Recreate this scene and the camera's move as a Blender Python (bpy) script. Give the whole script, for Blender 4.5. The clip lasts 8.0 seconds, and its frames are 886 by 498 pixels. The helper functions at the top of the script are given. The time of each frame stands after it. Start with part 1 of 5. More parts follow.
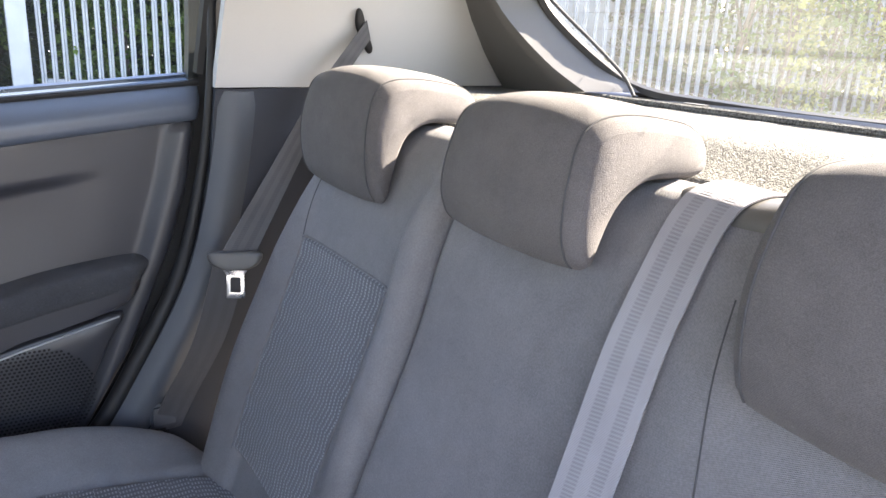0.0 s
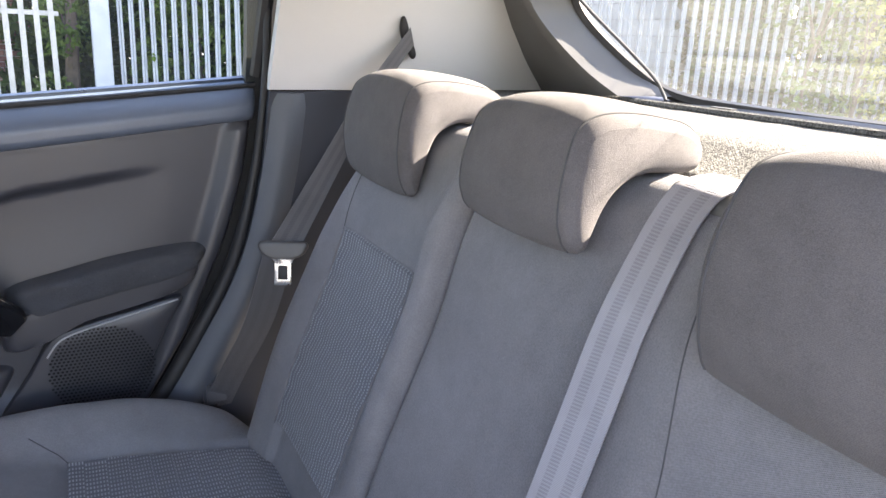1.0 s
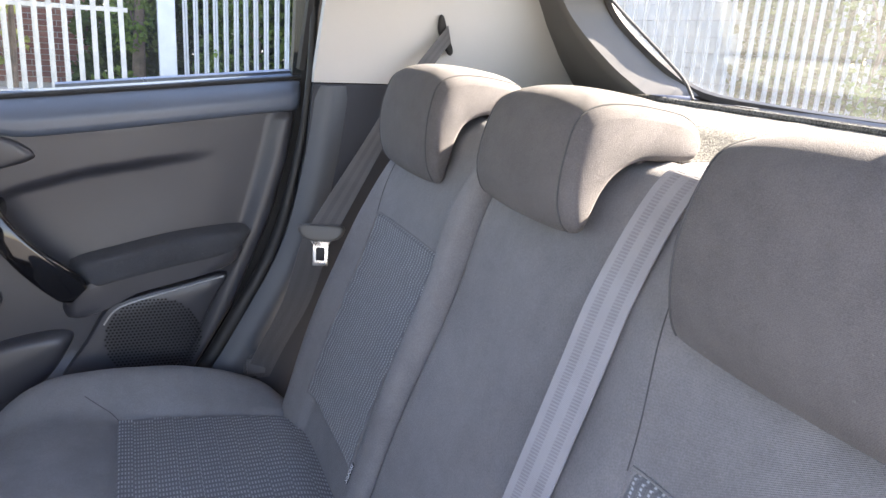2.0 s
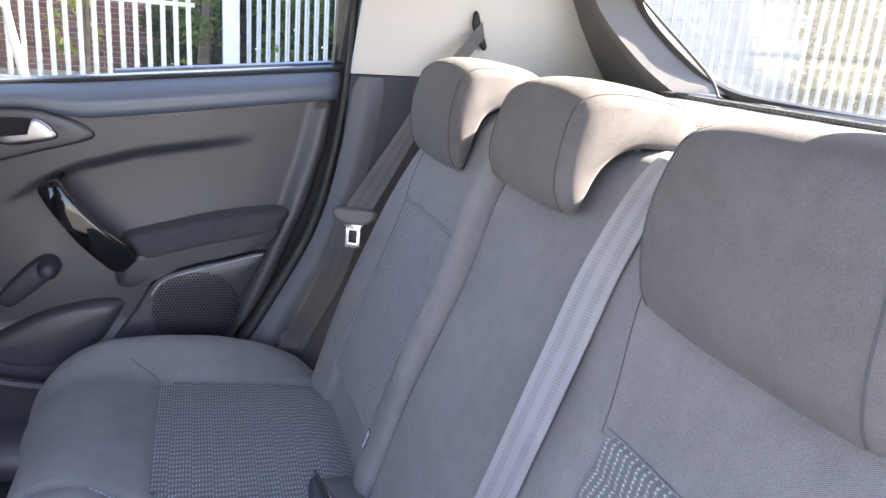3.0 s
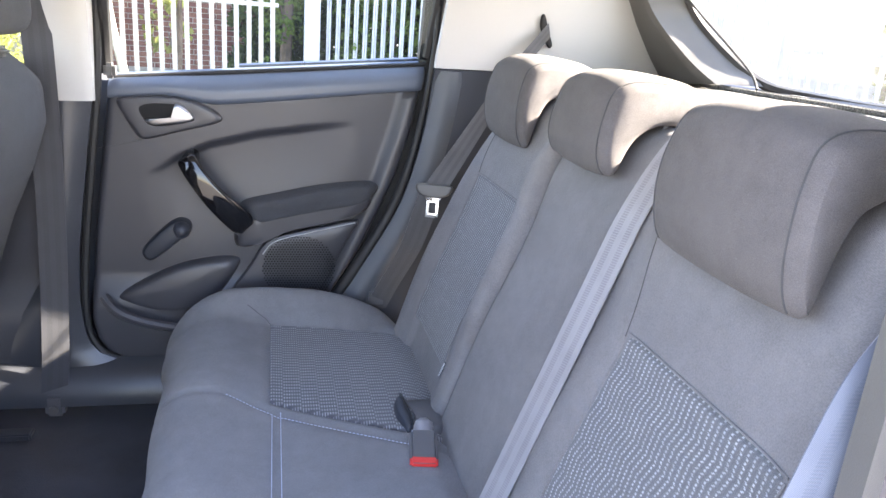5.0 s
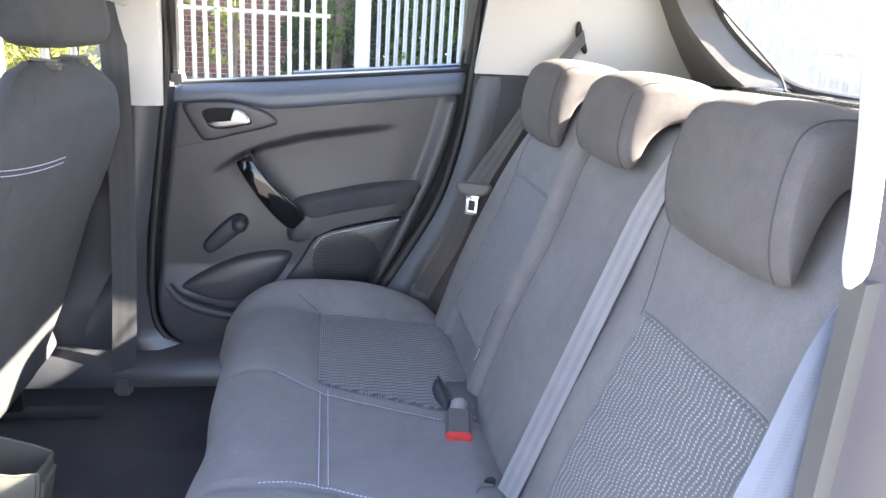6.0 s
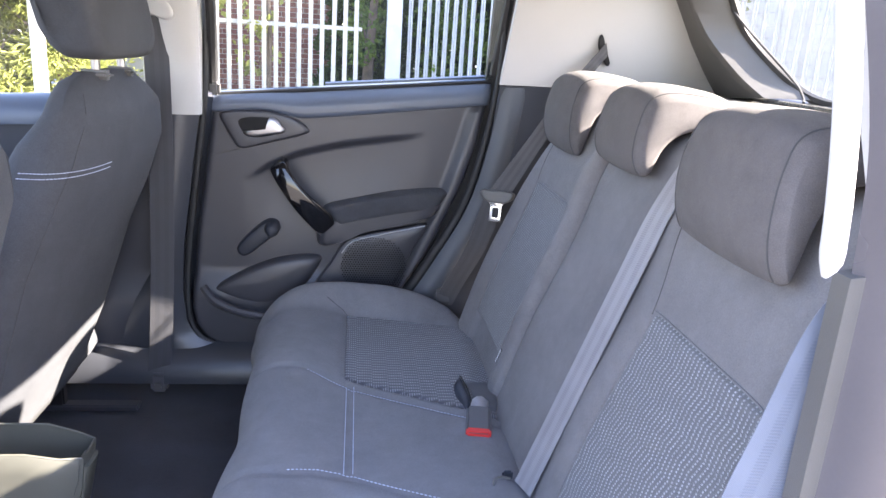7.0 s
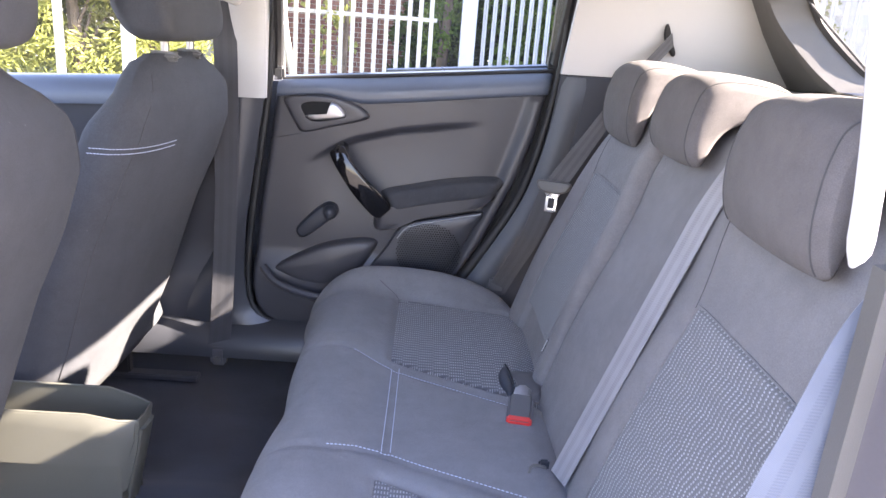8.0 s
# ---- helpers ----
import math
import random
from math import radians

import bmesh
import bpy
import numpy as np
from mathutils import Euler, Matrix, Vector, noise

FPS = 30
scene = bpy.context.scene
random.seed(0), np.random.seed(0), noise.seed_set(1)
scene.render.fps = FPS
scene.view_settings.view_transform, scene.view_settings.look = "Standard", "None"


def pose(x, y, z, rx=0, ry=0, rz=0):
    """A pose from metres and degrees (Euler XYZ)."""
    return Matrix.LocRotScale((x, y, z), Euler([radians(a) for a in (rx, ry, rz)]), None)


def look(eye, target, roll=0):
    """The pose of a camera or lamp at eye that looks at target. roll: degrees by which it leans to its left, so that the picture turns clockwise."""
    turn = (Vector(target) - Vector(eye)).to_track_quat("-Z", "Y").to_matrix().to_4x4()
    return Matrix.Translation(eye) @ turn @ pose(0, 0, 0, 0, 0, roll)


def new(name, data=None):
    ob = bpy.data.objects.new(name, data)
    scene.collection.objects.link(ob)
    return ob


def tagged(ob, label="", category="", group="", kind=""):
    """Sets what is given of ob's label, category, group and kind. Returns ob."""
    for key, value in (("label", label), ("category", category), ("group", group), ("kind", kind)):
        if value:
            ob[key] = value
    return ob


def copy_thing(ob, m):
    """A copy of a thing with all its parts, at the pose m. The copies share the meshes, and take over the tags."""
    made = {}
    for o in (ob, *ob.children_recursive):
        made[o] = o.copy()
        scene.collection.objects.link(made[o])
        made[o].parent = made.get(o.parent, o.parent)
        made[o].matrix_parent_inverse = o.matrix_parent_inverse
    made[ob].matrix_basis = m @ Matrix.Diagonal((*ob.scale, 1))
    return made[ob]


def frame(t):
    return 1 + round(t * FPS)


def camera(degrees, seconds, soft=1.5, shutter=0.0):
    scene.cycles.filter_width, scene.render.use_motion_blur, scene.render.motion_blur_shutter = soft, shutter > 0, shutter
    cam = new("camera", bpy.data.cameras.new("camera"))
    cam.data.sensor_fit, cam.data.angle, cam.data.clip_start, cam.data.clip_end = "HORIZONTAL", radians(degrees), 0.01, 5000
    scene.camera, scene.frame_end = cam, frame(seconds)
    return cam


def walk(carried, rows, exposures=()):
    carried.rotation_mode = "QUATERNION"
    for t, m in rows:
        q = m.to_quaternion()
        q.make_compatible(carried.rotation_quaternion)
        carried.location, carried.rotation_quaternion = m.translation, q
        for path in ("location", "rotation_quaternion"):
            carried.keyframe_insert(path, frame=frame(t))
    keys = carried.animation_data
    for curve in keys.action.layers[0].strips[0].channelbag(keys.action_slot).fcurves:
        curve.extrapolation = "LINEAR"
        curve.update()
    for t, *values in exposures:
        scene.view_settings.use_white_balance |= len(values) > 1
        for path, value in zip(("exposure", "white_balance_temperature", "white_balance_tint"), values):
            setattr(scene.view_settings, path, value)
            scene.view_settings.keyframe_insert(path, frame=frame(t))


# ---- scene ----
cam = camera(62.9, 8.0)
METRES, EYE, TILT, LEAN, TURN = 0.63, 1.10, 0.0, 0.0, -32.8
ROWS = [
    (0.0, 0.0, 0.0, 0.0, 0.8, -16.19, -2.76),
    (0.5, 0.0386, -0.0435, 0.0044, 3.48, -15.98, -2.69),
    (1.0, 0.0709, -0.0944, -0.0009, 5.85, -15.86, -2.75),
    (1.5, 0.0959, -0.1409, -0.0033, 7.9, -15.94, -3.01),
    (3.0, 0.227, -0.2566, -0.0128, 14.77, -16.4, -4.46),
    (3.5, 0.2367, -0.3011, -0.0124, 16.39, -16.79, -4.38),
    (4.0, 0.2545, -0.3845, -0.0054, 17.33, -17.07, -4.21),
    (4.5, 0.2832, -0.483, -0.0025, 18.48, -17.12, -4.17),
    (5.0, 0.319, -0.5824, -0.0051, 20.31, -17.0, -4.23),
    (6.5, 0.4221, -0.7408, -0.0066, 25.37, -16.2, -3.41),
    (7.0, 0.4441, -0.772, -0.0051, 26.38, -15.82, -3.62),
    (7.5, 0.4684, -0.7961, -0.0122, 28.52, -16.02, -3.95),
    (8.0, 0.4984, -0.7555, -0.0175, 32.24, -16.77, -4.27),
]
walk(cam, [(t, pose(0, -0.49, EYE, TILT, LEAN, TURN) @ pose(METRES * x, METRES * y, METRES * z, 90 + pitch, roll, yaw)) for t, x, y, z, yaw, pitch, roll in ROWS],
     exposures=[(0.0, 3.47, 7000, 24), (1.5, 3.43, 7050, 25), (3.0, 3.68, 6950, 25), (4.0, 3.89, 6950, 24), (5.0, 4.01, 6980, 24), (6.5, 3.77, 7020, 23),
                (7.0, 3.70, 6720, 27), (7.5, 3.70, 6520, 31), (8.0, 3.79, 7000, 31)])

# ---- daylight ----
SUN = Vector((1.0, -0.12, 0.62)).normalized()      # towards the sun: low behind the tailgate, a little to the open door's side
world = bpy.data.worlds.new("world")
scene.world = world
world.use_nodes = True
wn = world.node_tree.nodes
sky = wn.new("ShaderNodeTexSky")
sky.sky_type, sky.sun_disc = "NISHITA", False
sky.sun_elevation = math.asin(SUN.z)
sky.sun_rotation = math.atan2(SUN.x, SUN.y)
world.node_tree.links.new(sky.outputs[0], wn["Background"].inputs[0])
wn["Background"].inputs[1].default_value = 0.15
sun = new("sun", bpy.data.lights.new("sun", "SUN"))
sun.data.energy, sun.data.angle, sun.data.color = 5.0, radians(0.5), (1.0, 1.0, 0.83)
sun.matrix_world = look(SUN * 30, (0, 0, 0))


# ---- materials ----
class Graph:
    def __init__(self, name):
        self.mat = bpy.data.materials.new(name)
        self.mat.use_nodes = True
        self.t = self.mat.node_tree
        self.bsdf = self.t.nodes["Principled BSDF"]
        self.out = self.t.nodes["Material Output"]

    def n(self, kind, **kw):
        node = self.t.nodes.new("ShaderNode" + kind)
        for k, v in kw.items():
            if k in node.inputs:
                self.put(node.inputs[k], v)
        return node

    def put(self, socket, v):
        if isinstance(v, bpy.types.NodeSocket):
            self.t.links.new(v, socket)
        else:
            socket.default_value = v

    def math(self, op, a, b=0.0):
        node = self.t.nodes.new("ShaderNodeMath")
        node.operation = op
        self.put(node.inputs[0], a)
        self.put(node.inputs[1], b)
        return node.outputs[0]

    def mix(self, f, a, b):
        node = self.t.nodes.new("ShaderNodeMix")
        node.data_type = "RGBA"
        self.put(node.inputs[0], f)
        self.put(node.inputs[6], a)
        self.put(node.inputs[7], b)
        return node.outputs[2]

    def ramp(self, f, lo, hi, a=0.0, b=1.0):
        node = self.t.nodes.new("ShaderNodeMapRange")
        for k, v in enumerate((f, lo, hi, a, b)):
            self.put(node.inputs[k], v)
        return node.outputs[0]

    def bump(self, h, strength, dist=0.001, normal=None):
        node = self.t.nodes.new("ShaderNodeBump")
        node.inputs["Strength"].default_value = strength
        node.inputs["Distance"].default_value = dist
        self.put(node.inputs["Height"], h)
        if normal is not None:
            self.put(node.inputs["Normal"], normal)
        return node.outputs[0]

    def set(self, **kw):
        for k, v in kw.items():
            self.put(self.bsdf.inputs[k.replace("_", " ")], v)
        return self.mat


def col(r, g, b):
    return (r, g, b, 1.0)


def noise_of(g, scale, detail=4.0, rough=0.55):
    co = g.n("TexCoord").outputs["Object"]
    return g.n("TexNoise", Vector=co, Scale=scale, Detail=detail, Roughness=rough).outputs["Fac"]


def varied(name, c, spread=0.18, big=6.0, fine=400.0, rough=0.6, rough_spread=0.12, bump=0.25, dist=0.0006, metal=0.0, sheen=0.0, spec=0.5):
    """A surface with stains at a large scale and grain at a fine one."""
    g = Graph(name)
    a, b = noise_of(g, big), noise_of(g, fine, 2.0)
    f = g.math("ADD", g.math("MULTIPLY", a, 0.65), g.math("MULTIPLY", b, 0.35))
    lo = [x * (1 - spread) for x in c]
    hi = [min(1, x * (1 + spread)) for x in c]
    colour = g.mix(g.ramp(f, 0.3, 0.7), col(*lo), col(*hi))
    g.set(Base_Color=colour, Roughness=g.ramp(a, 0.3, 0.7, rough - rough_spread, rough + rough_spread), Metallic=metal,
          Normal=g.bump(b, bump, dist), Sheen_Weight=sheen, Sheen_Roughness=0.4, Specular_IOR_Level=spec)
    return g.mat


def cloth(name, c, sheen=0.10, spread=0.22, twill=0.10, speckle=0.35, flat=False, pitch=0.0019, ribs=0.6, relief=0.4, fine=720.0):
    """Twill car cloth: fine diagonal ribs that waver, soft stains and lint. flat: woven for a level surface, else for an upright one."""
    g = Graph(name)
    co = g.n("TexCoord").outputs["Object"]
    sep = g.n("SeparateXYZ", Vector=co)
    a, b = (sep.outputs[0], sep.outputs[1]) if flat else (g.math("ADD", sep.outputs[1], g.math("MULTIPLY", sep.outputs[0], 0.9)), sep.outputs[2])
    waver = g.n("TexNoise", Vector=co, Scale=35.0, Detail=2.0).outputs["Fac"]
    d = g.math("ADD", g.math("ADD", a, g.math("MULTIPLY", b, 1.15)), g.math("MULTIPLY", waver, 0.0012))
    rib = g.math("SINE", g.math("MULTIPLY", d, 6.283 / pitch))
    e = g.math("SUBTRACT", g.math("MULTIPLY", a, 0.4), b)
    rib2 = g.math("SINE", g.math("MULTIPLY", e, 6.283 / (pitch * 0.62)))
    weave = g.math("ADD", g.math("MULTIPLY", rib, 0.65), g.math("MULTIPLY", rib2, 0.35))
    stain = g.n("TexNoise", Vector=co, Scale=7.0, Detail=5.0, Roughness=0.6).outputs["Fac"]
    patch = g.n("TexNoise", Vector=co, Scale=38.0, Detail=4.0, Roughness=0.65).outputs["Fac"]
    grain = g.n("TexNoise", Vector=co, Scale=fine, Detail=1.0).outputs["Fac"]
    lint = g.n("TexNoise", Vector=co, Scale=210.0, Detail=0.0).outputs["Fac"]
    f = g.math("ADD", g.ramp(stain, 0.3, 0.7, 0.0, 0.5), g.math("MULTIPLY", weave, twill * 2))
    f = g.math("ADD", f, g.ramp(grain, 0.32, 0.72, 0.0, speckle))
    f = g.math("ADD", f, g.ramp(patch, 0.35, 0.7, -0.1, 0.15))
    colour = g.mix(f, col(*[x * (1 - spread) for x in c]), col(*[x * (1 + spread) for x in c]))
    colour = g.mix(g.ramp(lint, 0.84, 0.88, 0.0, 0.10), colour, col(0.40, 0.40, 0.40))
    h = g.math("ADD", g.math("MULTIPLY", weave, ribs), grain)
    g.set(Base_Color=colour, Roughness=0.92, Normal=g.bump(h, relief, 0.0007), Sheen_Weight=sheen, Sheen_Roughness=0.5)
    g.bsdf.inputs["Specular IOR Level"].default_value = 0.2
    return g.mat


def dashed(name, c, light, across=0.0100, along=0.0036, blocks=False):
    """Seat centre cloth: rows of short light dashes, which wander to and fro or shift in blocks. UV in metres: u across the rows, v along."""
    g = Graph(name)
    uv = g.n("UVMap").outputs[0]
    sep = g.n("SeparateXYZ", Vector=uv)
    u, v = sep.outputs[0], sep.outputs[1]
    if blocks:
        k = g.math("FLOOR", g.math("DIVIDE", v, 0.029))
        shift = g.math("MULTIPLY", k, 0.42)
    else:
        tri = g.math("PINGPONG", g.math("DIVIDE", v, 0.022), 1.0)
        shift = g.math("MULTIPLY", g.math("ROUND", g.math("MULTIPLY", tri, 3.0)), 0.17)
        shift = g.math("ADD", shift, g.math("MULTIPLY", g.math("FLOOR", g.math("DIVIDE", v, 0.044)), 0.16))
    uu = g.math("ADD", g.math("DIVIDE", u, across), shift)
    cell = g.math("FLOOR", uu)
    fu = g.math("SUBTRACT", uu, cell)
    vv = g.math("DIVIDE", v, along)
    fv = g.math("FRACT", vv)
    wide, long = (0.21, 0.14) if blocks else (0.10, 0.22)
    du = g.ramp(g.math("ABSOLUTE", g.math("SUBTRACT", fu, 0.42)), wide, wide + 0.09, 1.0, 0.0)
    dv = g.ramp(g.math("ABSOLUTE", g.math("SUBTRACT", fv, 0.5)), long, long + 0.14, 1.0, 0.0)
    dash = g.math("MULTIPLY", du, dv)
    co = g.n("TexCoord").outputs["Object"]
    worn = g.n("TexNoise", Vector=co, Scale=60.0, Detail=3.0).outputs["Fac"]
    fine = g.n("TexNoise", Vector=co, Scale=900.0, Detail=2.0).outputs["Fac"]
    gap = g.ramp(fu, 0.75, 0.95, 1.0, 0.72)
    dark = g.mix(g.math("MULTIPLY", fine, gap), col(*[x * 0.6 for x in c]), col(*[x * 1.45 for x in c]))
    f = g.math("MULTIPLY", dash, g.ramp(worn, 0.3, 0.65, 0.5, 1.0))
    ridge = g.math("SINE", g.math("MULTIPLY", uu, 6.283))
    g.set(Base_Color=g.mix(f, dark, col(*light)), Roughness=0.9, Sheen_Weight=0.2,
          Normal=g.bump(g.math("ADD", g.math("ADD", dash, g.math("MULTIPLY", ridge, 0.6)), fine), 0.5, 0.0009))
    g.bsdf.inputs["Specular IOR Level"].default_value = 0.2
    return g.mat


def webbing(name, c, light):
    """Belt webbing: pale smooth twill with two darker ribbed stripes. UV: u across in metres from the middle, v along."""
    g = Graph(name)
    sep = g.n("SeparateXYZ", Vector=g.n("UVMap").outputs[0])
    u, v = sep.outputs[0], sep.outputs[1]
    stripe = g.ramp(g.math("ABSOLUTE", g.math("SUBTRACT", g.math("ABSOLUTE", u), 0.0098)), 0.0040, 0.0054, 1.0, 0.0)
    rib = g.math("SINE", g.math("MULTIPLY", v, 6.283 / 0.0030))
    twill = g.math("SINE", g.math("ADD", g.math("MULTIPLY", u, 3600.0), g.math("MULTIPLY", v, 2300.0)))
    n = noise_of(g, 25.0)
    f = g.math("SUBTRACT", g.ramp(n, 0.25, 0.7, 0.72, 1.0), g.math("MULTIPLY", stripe, g.ramp(rib, -0.4, 0.5, 0.14, 0.46)))
    f = g.math("ADD", f, g.math("MULTIPLY", twill, 0.07))
    h = g.math("ADD", g.math("MULTIPLY", g.math("MULTIPLY", rib, stripe), 0.8), g.math("MULTIPLY", twill, 0.5))
    g.set(Base_Color=g.mix(f, col(*c), col(*light)), Roughness=0.5, Sheen_Weight=0.2, Normal=g.bump(h, 0.4, 0.0005))
    return g.mat


M_CLOTH = cloth("charcoal_cloth", (0.171, 0.166, 0.170), twill=0.12, speckle=0.45, spread=0.24, relief=0.5, pitch=0.0017, fine=640.0)
M_CLOTH_FLAT = cloth("charcoal_seat_cloth", (0.170, 0.172, 0.182), flat=True, twill=0.12, speckle=0.45, spread=0.24, fine=640.0)
M_CLOTH_HEAD = cloth("headrest_cloth", (0.098, 0.091, 0.092), sheen=0.05, twill=0.03, speckle=0.6, spread=0.30, pitch=0.0013, ribs=0.12, relief=0.6, fine=1250.0)
M_DASH_BLOCK = dashed("patterned_seat_cloth", (0.105, 0.108, 0.118), (0.36, 0.37, 0.39), across=0.0105, along=0.0042, blocks=True)
M_DASH = dashed("patterned_cloth", (0.110, 0.112, 0.120), (0.33, 0.345, 0.36), across=0.0084)
M_FELT = varied("shelf_felt", (0.135, 0.133, 0.124), 0.85, 280.0, 560.0, 0.95, 0.03, 1.0, 0.003, spec=0.05)
M_CARPET = varied("carpet", (0.028, 0.031, 0.042), 0.4, 10.0, 500.0, 0.95, 0.03, 0.7, 0.002, sheen=0.1)
M_PLASTIC = varied("dark_plastic", (0.085, 0.085, 0.091), 0.12, 5.0, 900.0, 0.50, 0.06, 0.35, 0.0004)
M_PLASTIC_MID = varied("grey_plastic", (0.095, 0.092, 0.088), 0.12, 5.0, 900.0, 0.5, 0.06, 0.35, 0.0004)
M_CLOTH_FRONT = cloth("front_seat_cloth", (0.054, 0.057, 0.064), sheen=0.04, speckle=0.6)
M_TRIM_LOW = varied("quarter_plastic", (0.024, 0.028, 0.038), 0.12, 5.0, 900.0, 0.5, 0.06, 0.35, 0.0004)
# neutral vinyl; the sky's reflection is put into this bluer, paler base
M_RAIL = varied("door_rail_vinyl", (0.086, 0.104, 0.138), 0.10, 5.0, 700.0, 0.36, 0.02, 0.3, 0.0003)
M_VINYL = varied("soft_vinyl", (0.0425, 0.0432, 0.0505), 0.12, 5.0, 700.0, 0.38, 0.05, 0.4, 0.0004)
M_CREAM = varied("cream_trim", (0.44, 0.438, 0.428), 0.05, 4.0, 800.0, 0.6, 0.05, 0.2, 0.0003)
M_HEADLINER = varied("headliner", (0.62, 0.60, 0.56), 0.05, 4.0, 600.0, 0.9, 0.04, 0.4, 0.0006)
M_GREY_BIN = varied("bin_plastic", (0.082, 0.081, 0.066), 0.1, 6.0, 900.0, 0.5, 0.06, 0.3, 0.0004)
M_BLACK = varied("black_rubber", (0.012, 0.012, 0.013), 0.2, 8.0, 500.0, 0.6, 0.1, 0.3, 0.0005)
M_GLOSS = varied("piano_black", (0.006, 0.006, 0.007), 0.1, 5.0, 300.0, 0.06, 0.03, 0.0)
M_CHROME = varied("satin_chrome", (0.28, 0.28, 0.29), 0.05, 9.0, 500.0, 0.30, 0.06, 0.05, metal=1.0)
M_STEEL = varied("belt_steel", (0.72, 0.71, 0.70), 0.06, 30.0, 500.0, 0.3, 0.08, 0.1, metal=0.9)
M_STRIP = varied("pale_strip", (0.34, 0.34, 0.35), 0.06, 20.0, 500.0, 0.45, 0.05, 0.1)
M_RED = varied("red_button", (0.62, 0.035, 0.03), 0.1, 20.0, 500.0, 0.4, 0.05, 0.1)
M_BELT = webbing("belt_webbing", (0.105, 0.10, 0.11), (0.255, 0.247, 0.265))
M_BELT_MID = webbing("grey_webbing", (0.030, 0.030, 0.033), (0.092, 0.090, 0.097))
M_GUIDE = varied("guide_plastic", (0.095, 0.090, 0.084), 0.1, 9.0, 700.0, 0.45, 0.05, 0.3, 0.0003)
M_WIRE = varied("heating_line", (0.16, 0.13, 0.10), 0.1, 20.0, 300.0, 0.5, 0.05, 0.0)
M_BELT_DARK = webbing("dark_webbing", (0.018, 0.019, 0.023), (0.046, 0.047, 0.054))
M_BELT_BLUE = webbing("blue_grey_webbing", (0.070, 0.086, 0.122), (0.115, 0.135, 0.180))
M_PILLAR = varied("pillar_plastic", (0.040, 0.043, 0.051), 0.12, 5.0, 900.0, 0.34, 0.06, 0.35, 0.0004)
M_EDGE = varied("edge_trim_plastic", (0.066, 0.074, 0.088), 0.12, 5.0, 900.0, 0.52, 0.05, 0.35, 0.0004)
M_THREAD = varied("pale_thread", (0.42, 0.47, 0.58), 0.15, 60.0, 900.0, 0.8, 0.05, 0.2)
M_PIPING = varied("dark_thread", (0.055, 0.055, 0.058), 0.2, 60.0, 900.0, 0.9, 0.05, 0.2)
M_WHITE = varied("white_print", (0.75, 0.76, 0.78), 0.05, 30.0, 500.0, 0.7, 0.05, 0.1)
M_PAINT = varied("car_paint", (0.13, 0.122, 0.132), 0.05, 5.0, 300.0, 0.25, 0.05, 0.05, metal=0.35)
M_HOLE = varied("grille_hole", (0.010, 0.010, 0.011), 0.2, 30.0, 500.0, 0.9, 0.05, 0.1)
M_TARMAC = varied("tarmac", (0.20, 0.185, 0.165), 0.3, 1.2, 90.0, 0.9, 0.05, 0.6, 0.004)
M_CONCRETE = varied("concrete", (0.30, 0.28, 0.26), 0.2, 2.0, 60.0, 0.9, 0.05, 0.5, 0.003)
M_GALV = varied("galvanised_steel", (0.30, 0.315, 0.335), 0.2, 5.0, 60.0, 0.5, 0.1, 0.15, metal=0.25)
M_WHITEPAINT = varied("weathered_white_paint", (0.31, 0.30, 0.28), 0.28, 6.0, 70.0, 0.6, 0.1, 0.2)
M_CLAD = varied("pale_cladding", (0.40, 0.42, 0.44), 0.08, 2.0, 60.0, 0.5, 0.1, 0.1)
M_BARK = varied("bark", (0.13, 0.095, 0.07), 0.45, 9.0, 60.0, 0.95, 0.03, 0.9, 0.01)
M_MORTAR = varied("mortar", (0.30, 0.27, 0.24), 0.2, 5.0, 90.0, 0.95, 0.03, 0.5, 0.002)


def random_tint(name, a, b, rough, fine=60.0):
    g = Graph(name)
    r = g.n("ObjectInfo").outputs["Random"]
    base = g.mix(r, col(*a), col(*b))
    n = noise_of(g, fine)
    g.set(Base_Color=g.mix(g.ramp(n, 0.3, 0.75, 0.0, 0.5), base, col(*[x * 0.6 for x in a])), Roughness=rough, Normal=g.bump(n, 0.4, 0.003))
    return g.mat


def leaf_material(name, dark, light, through_light=0.35):
    g = Graph(name)
    geo = g.n("NewGeometry").outputs["Random Per Island"]
    n = noise_of(g, 3.0)
    c = g.mix(g.math("MULTIPLY", g.math("ADD", geo, n), 0.5), col(*dark), col(*light))
    g.set(Base_Color=c, Roughness=0.75, Specular_IOR_Level=0.2)
    tr = g.n("BsdfTranslucent", Color=c)
    mx = g.n("MixShader")
    mx.inputs[0].default_value = through_light
    g.t.links.new(g.bsdf.outputs[0], mx.inputs[1])
    g.t.links.new(tr.outputs[0], mx.inputs[2])
    g.t.links.new(mx.outputs[0], g.out.inputs[0])
    return g.mat


M_BRICK = random_tint("red_brick", (0.15, 0.055, 0.042), (0.24, 0.105, 0.075), 0.9)
M_LEAF = leaf_material("leaf", (0.045, 0.085, 0.018), (0.16, 0.22, 0.045))
M_LEAF_DARK = leaf_material("dark_leaf", (0.020, 0.036, 0.010), (0.075, 0.105, 0.025), 0.25)
M_LEAF_GOLD = leaf_material("golden_leaf", (0.10, 0.125, 0.025), (0.44, 0.43, 0.13), 0.40)


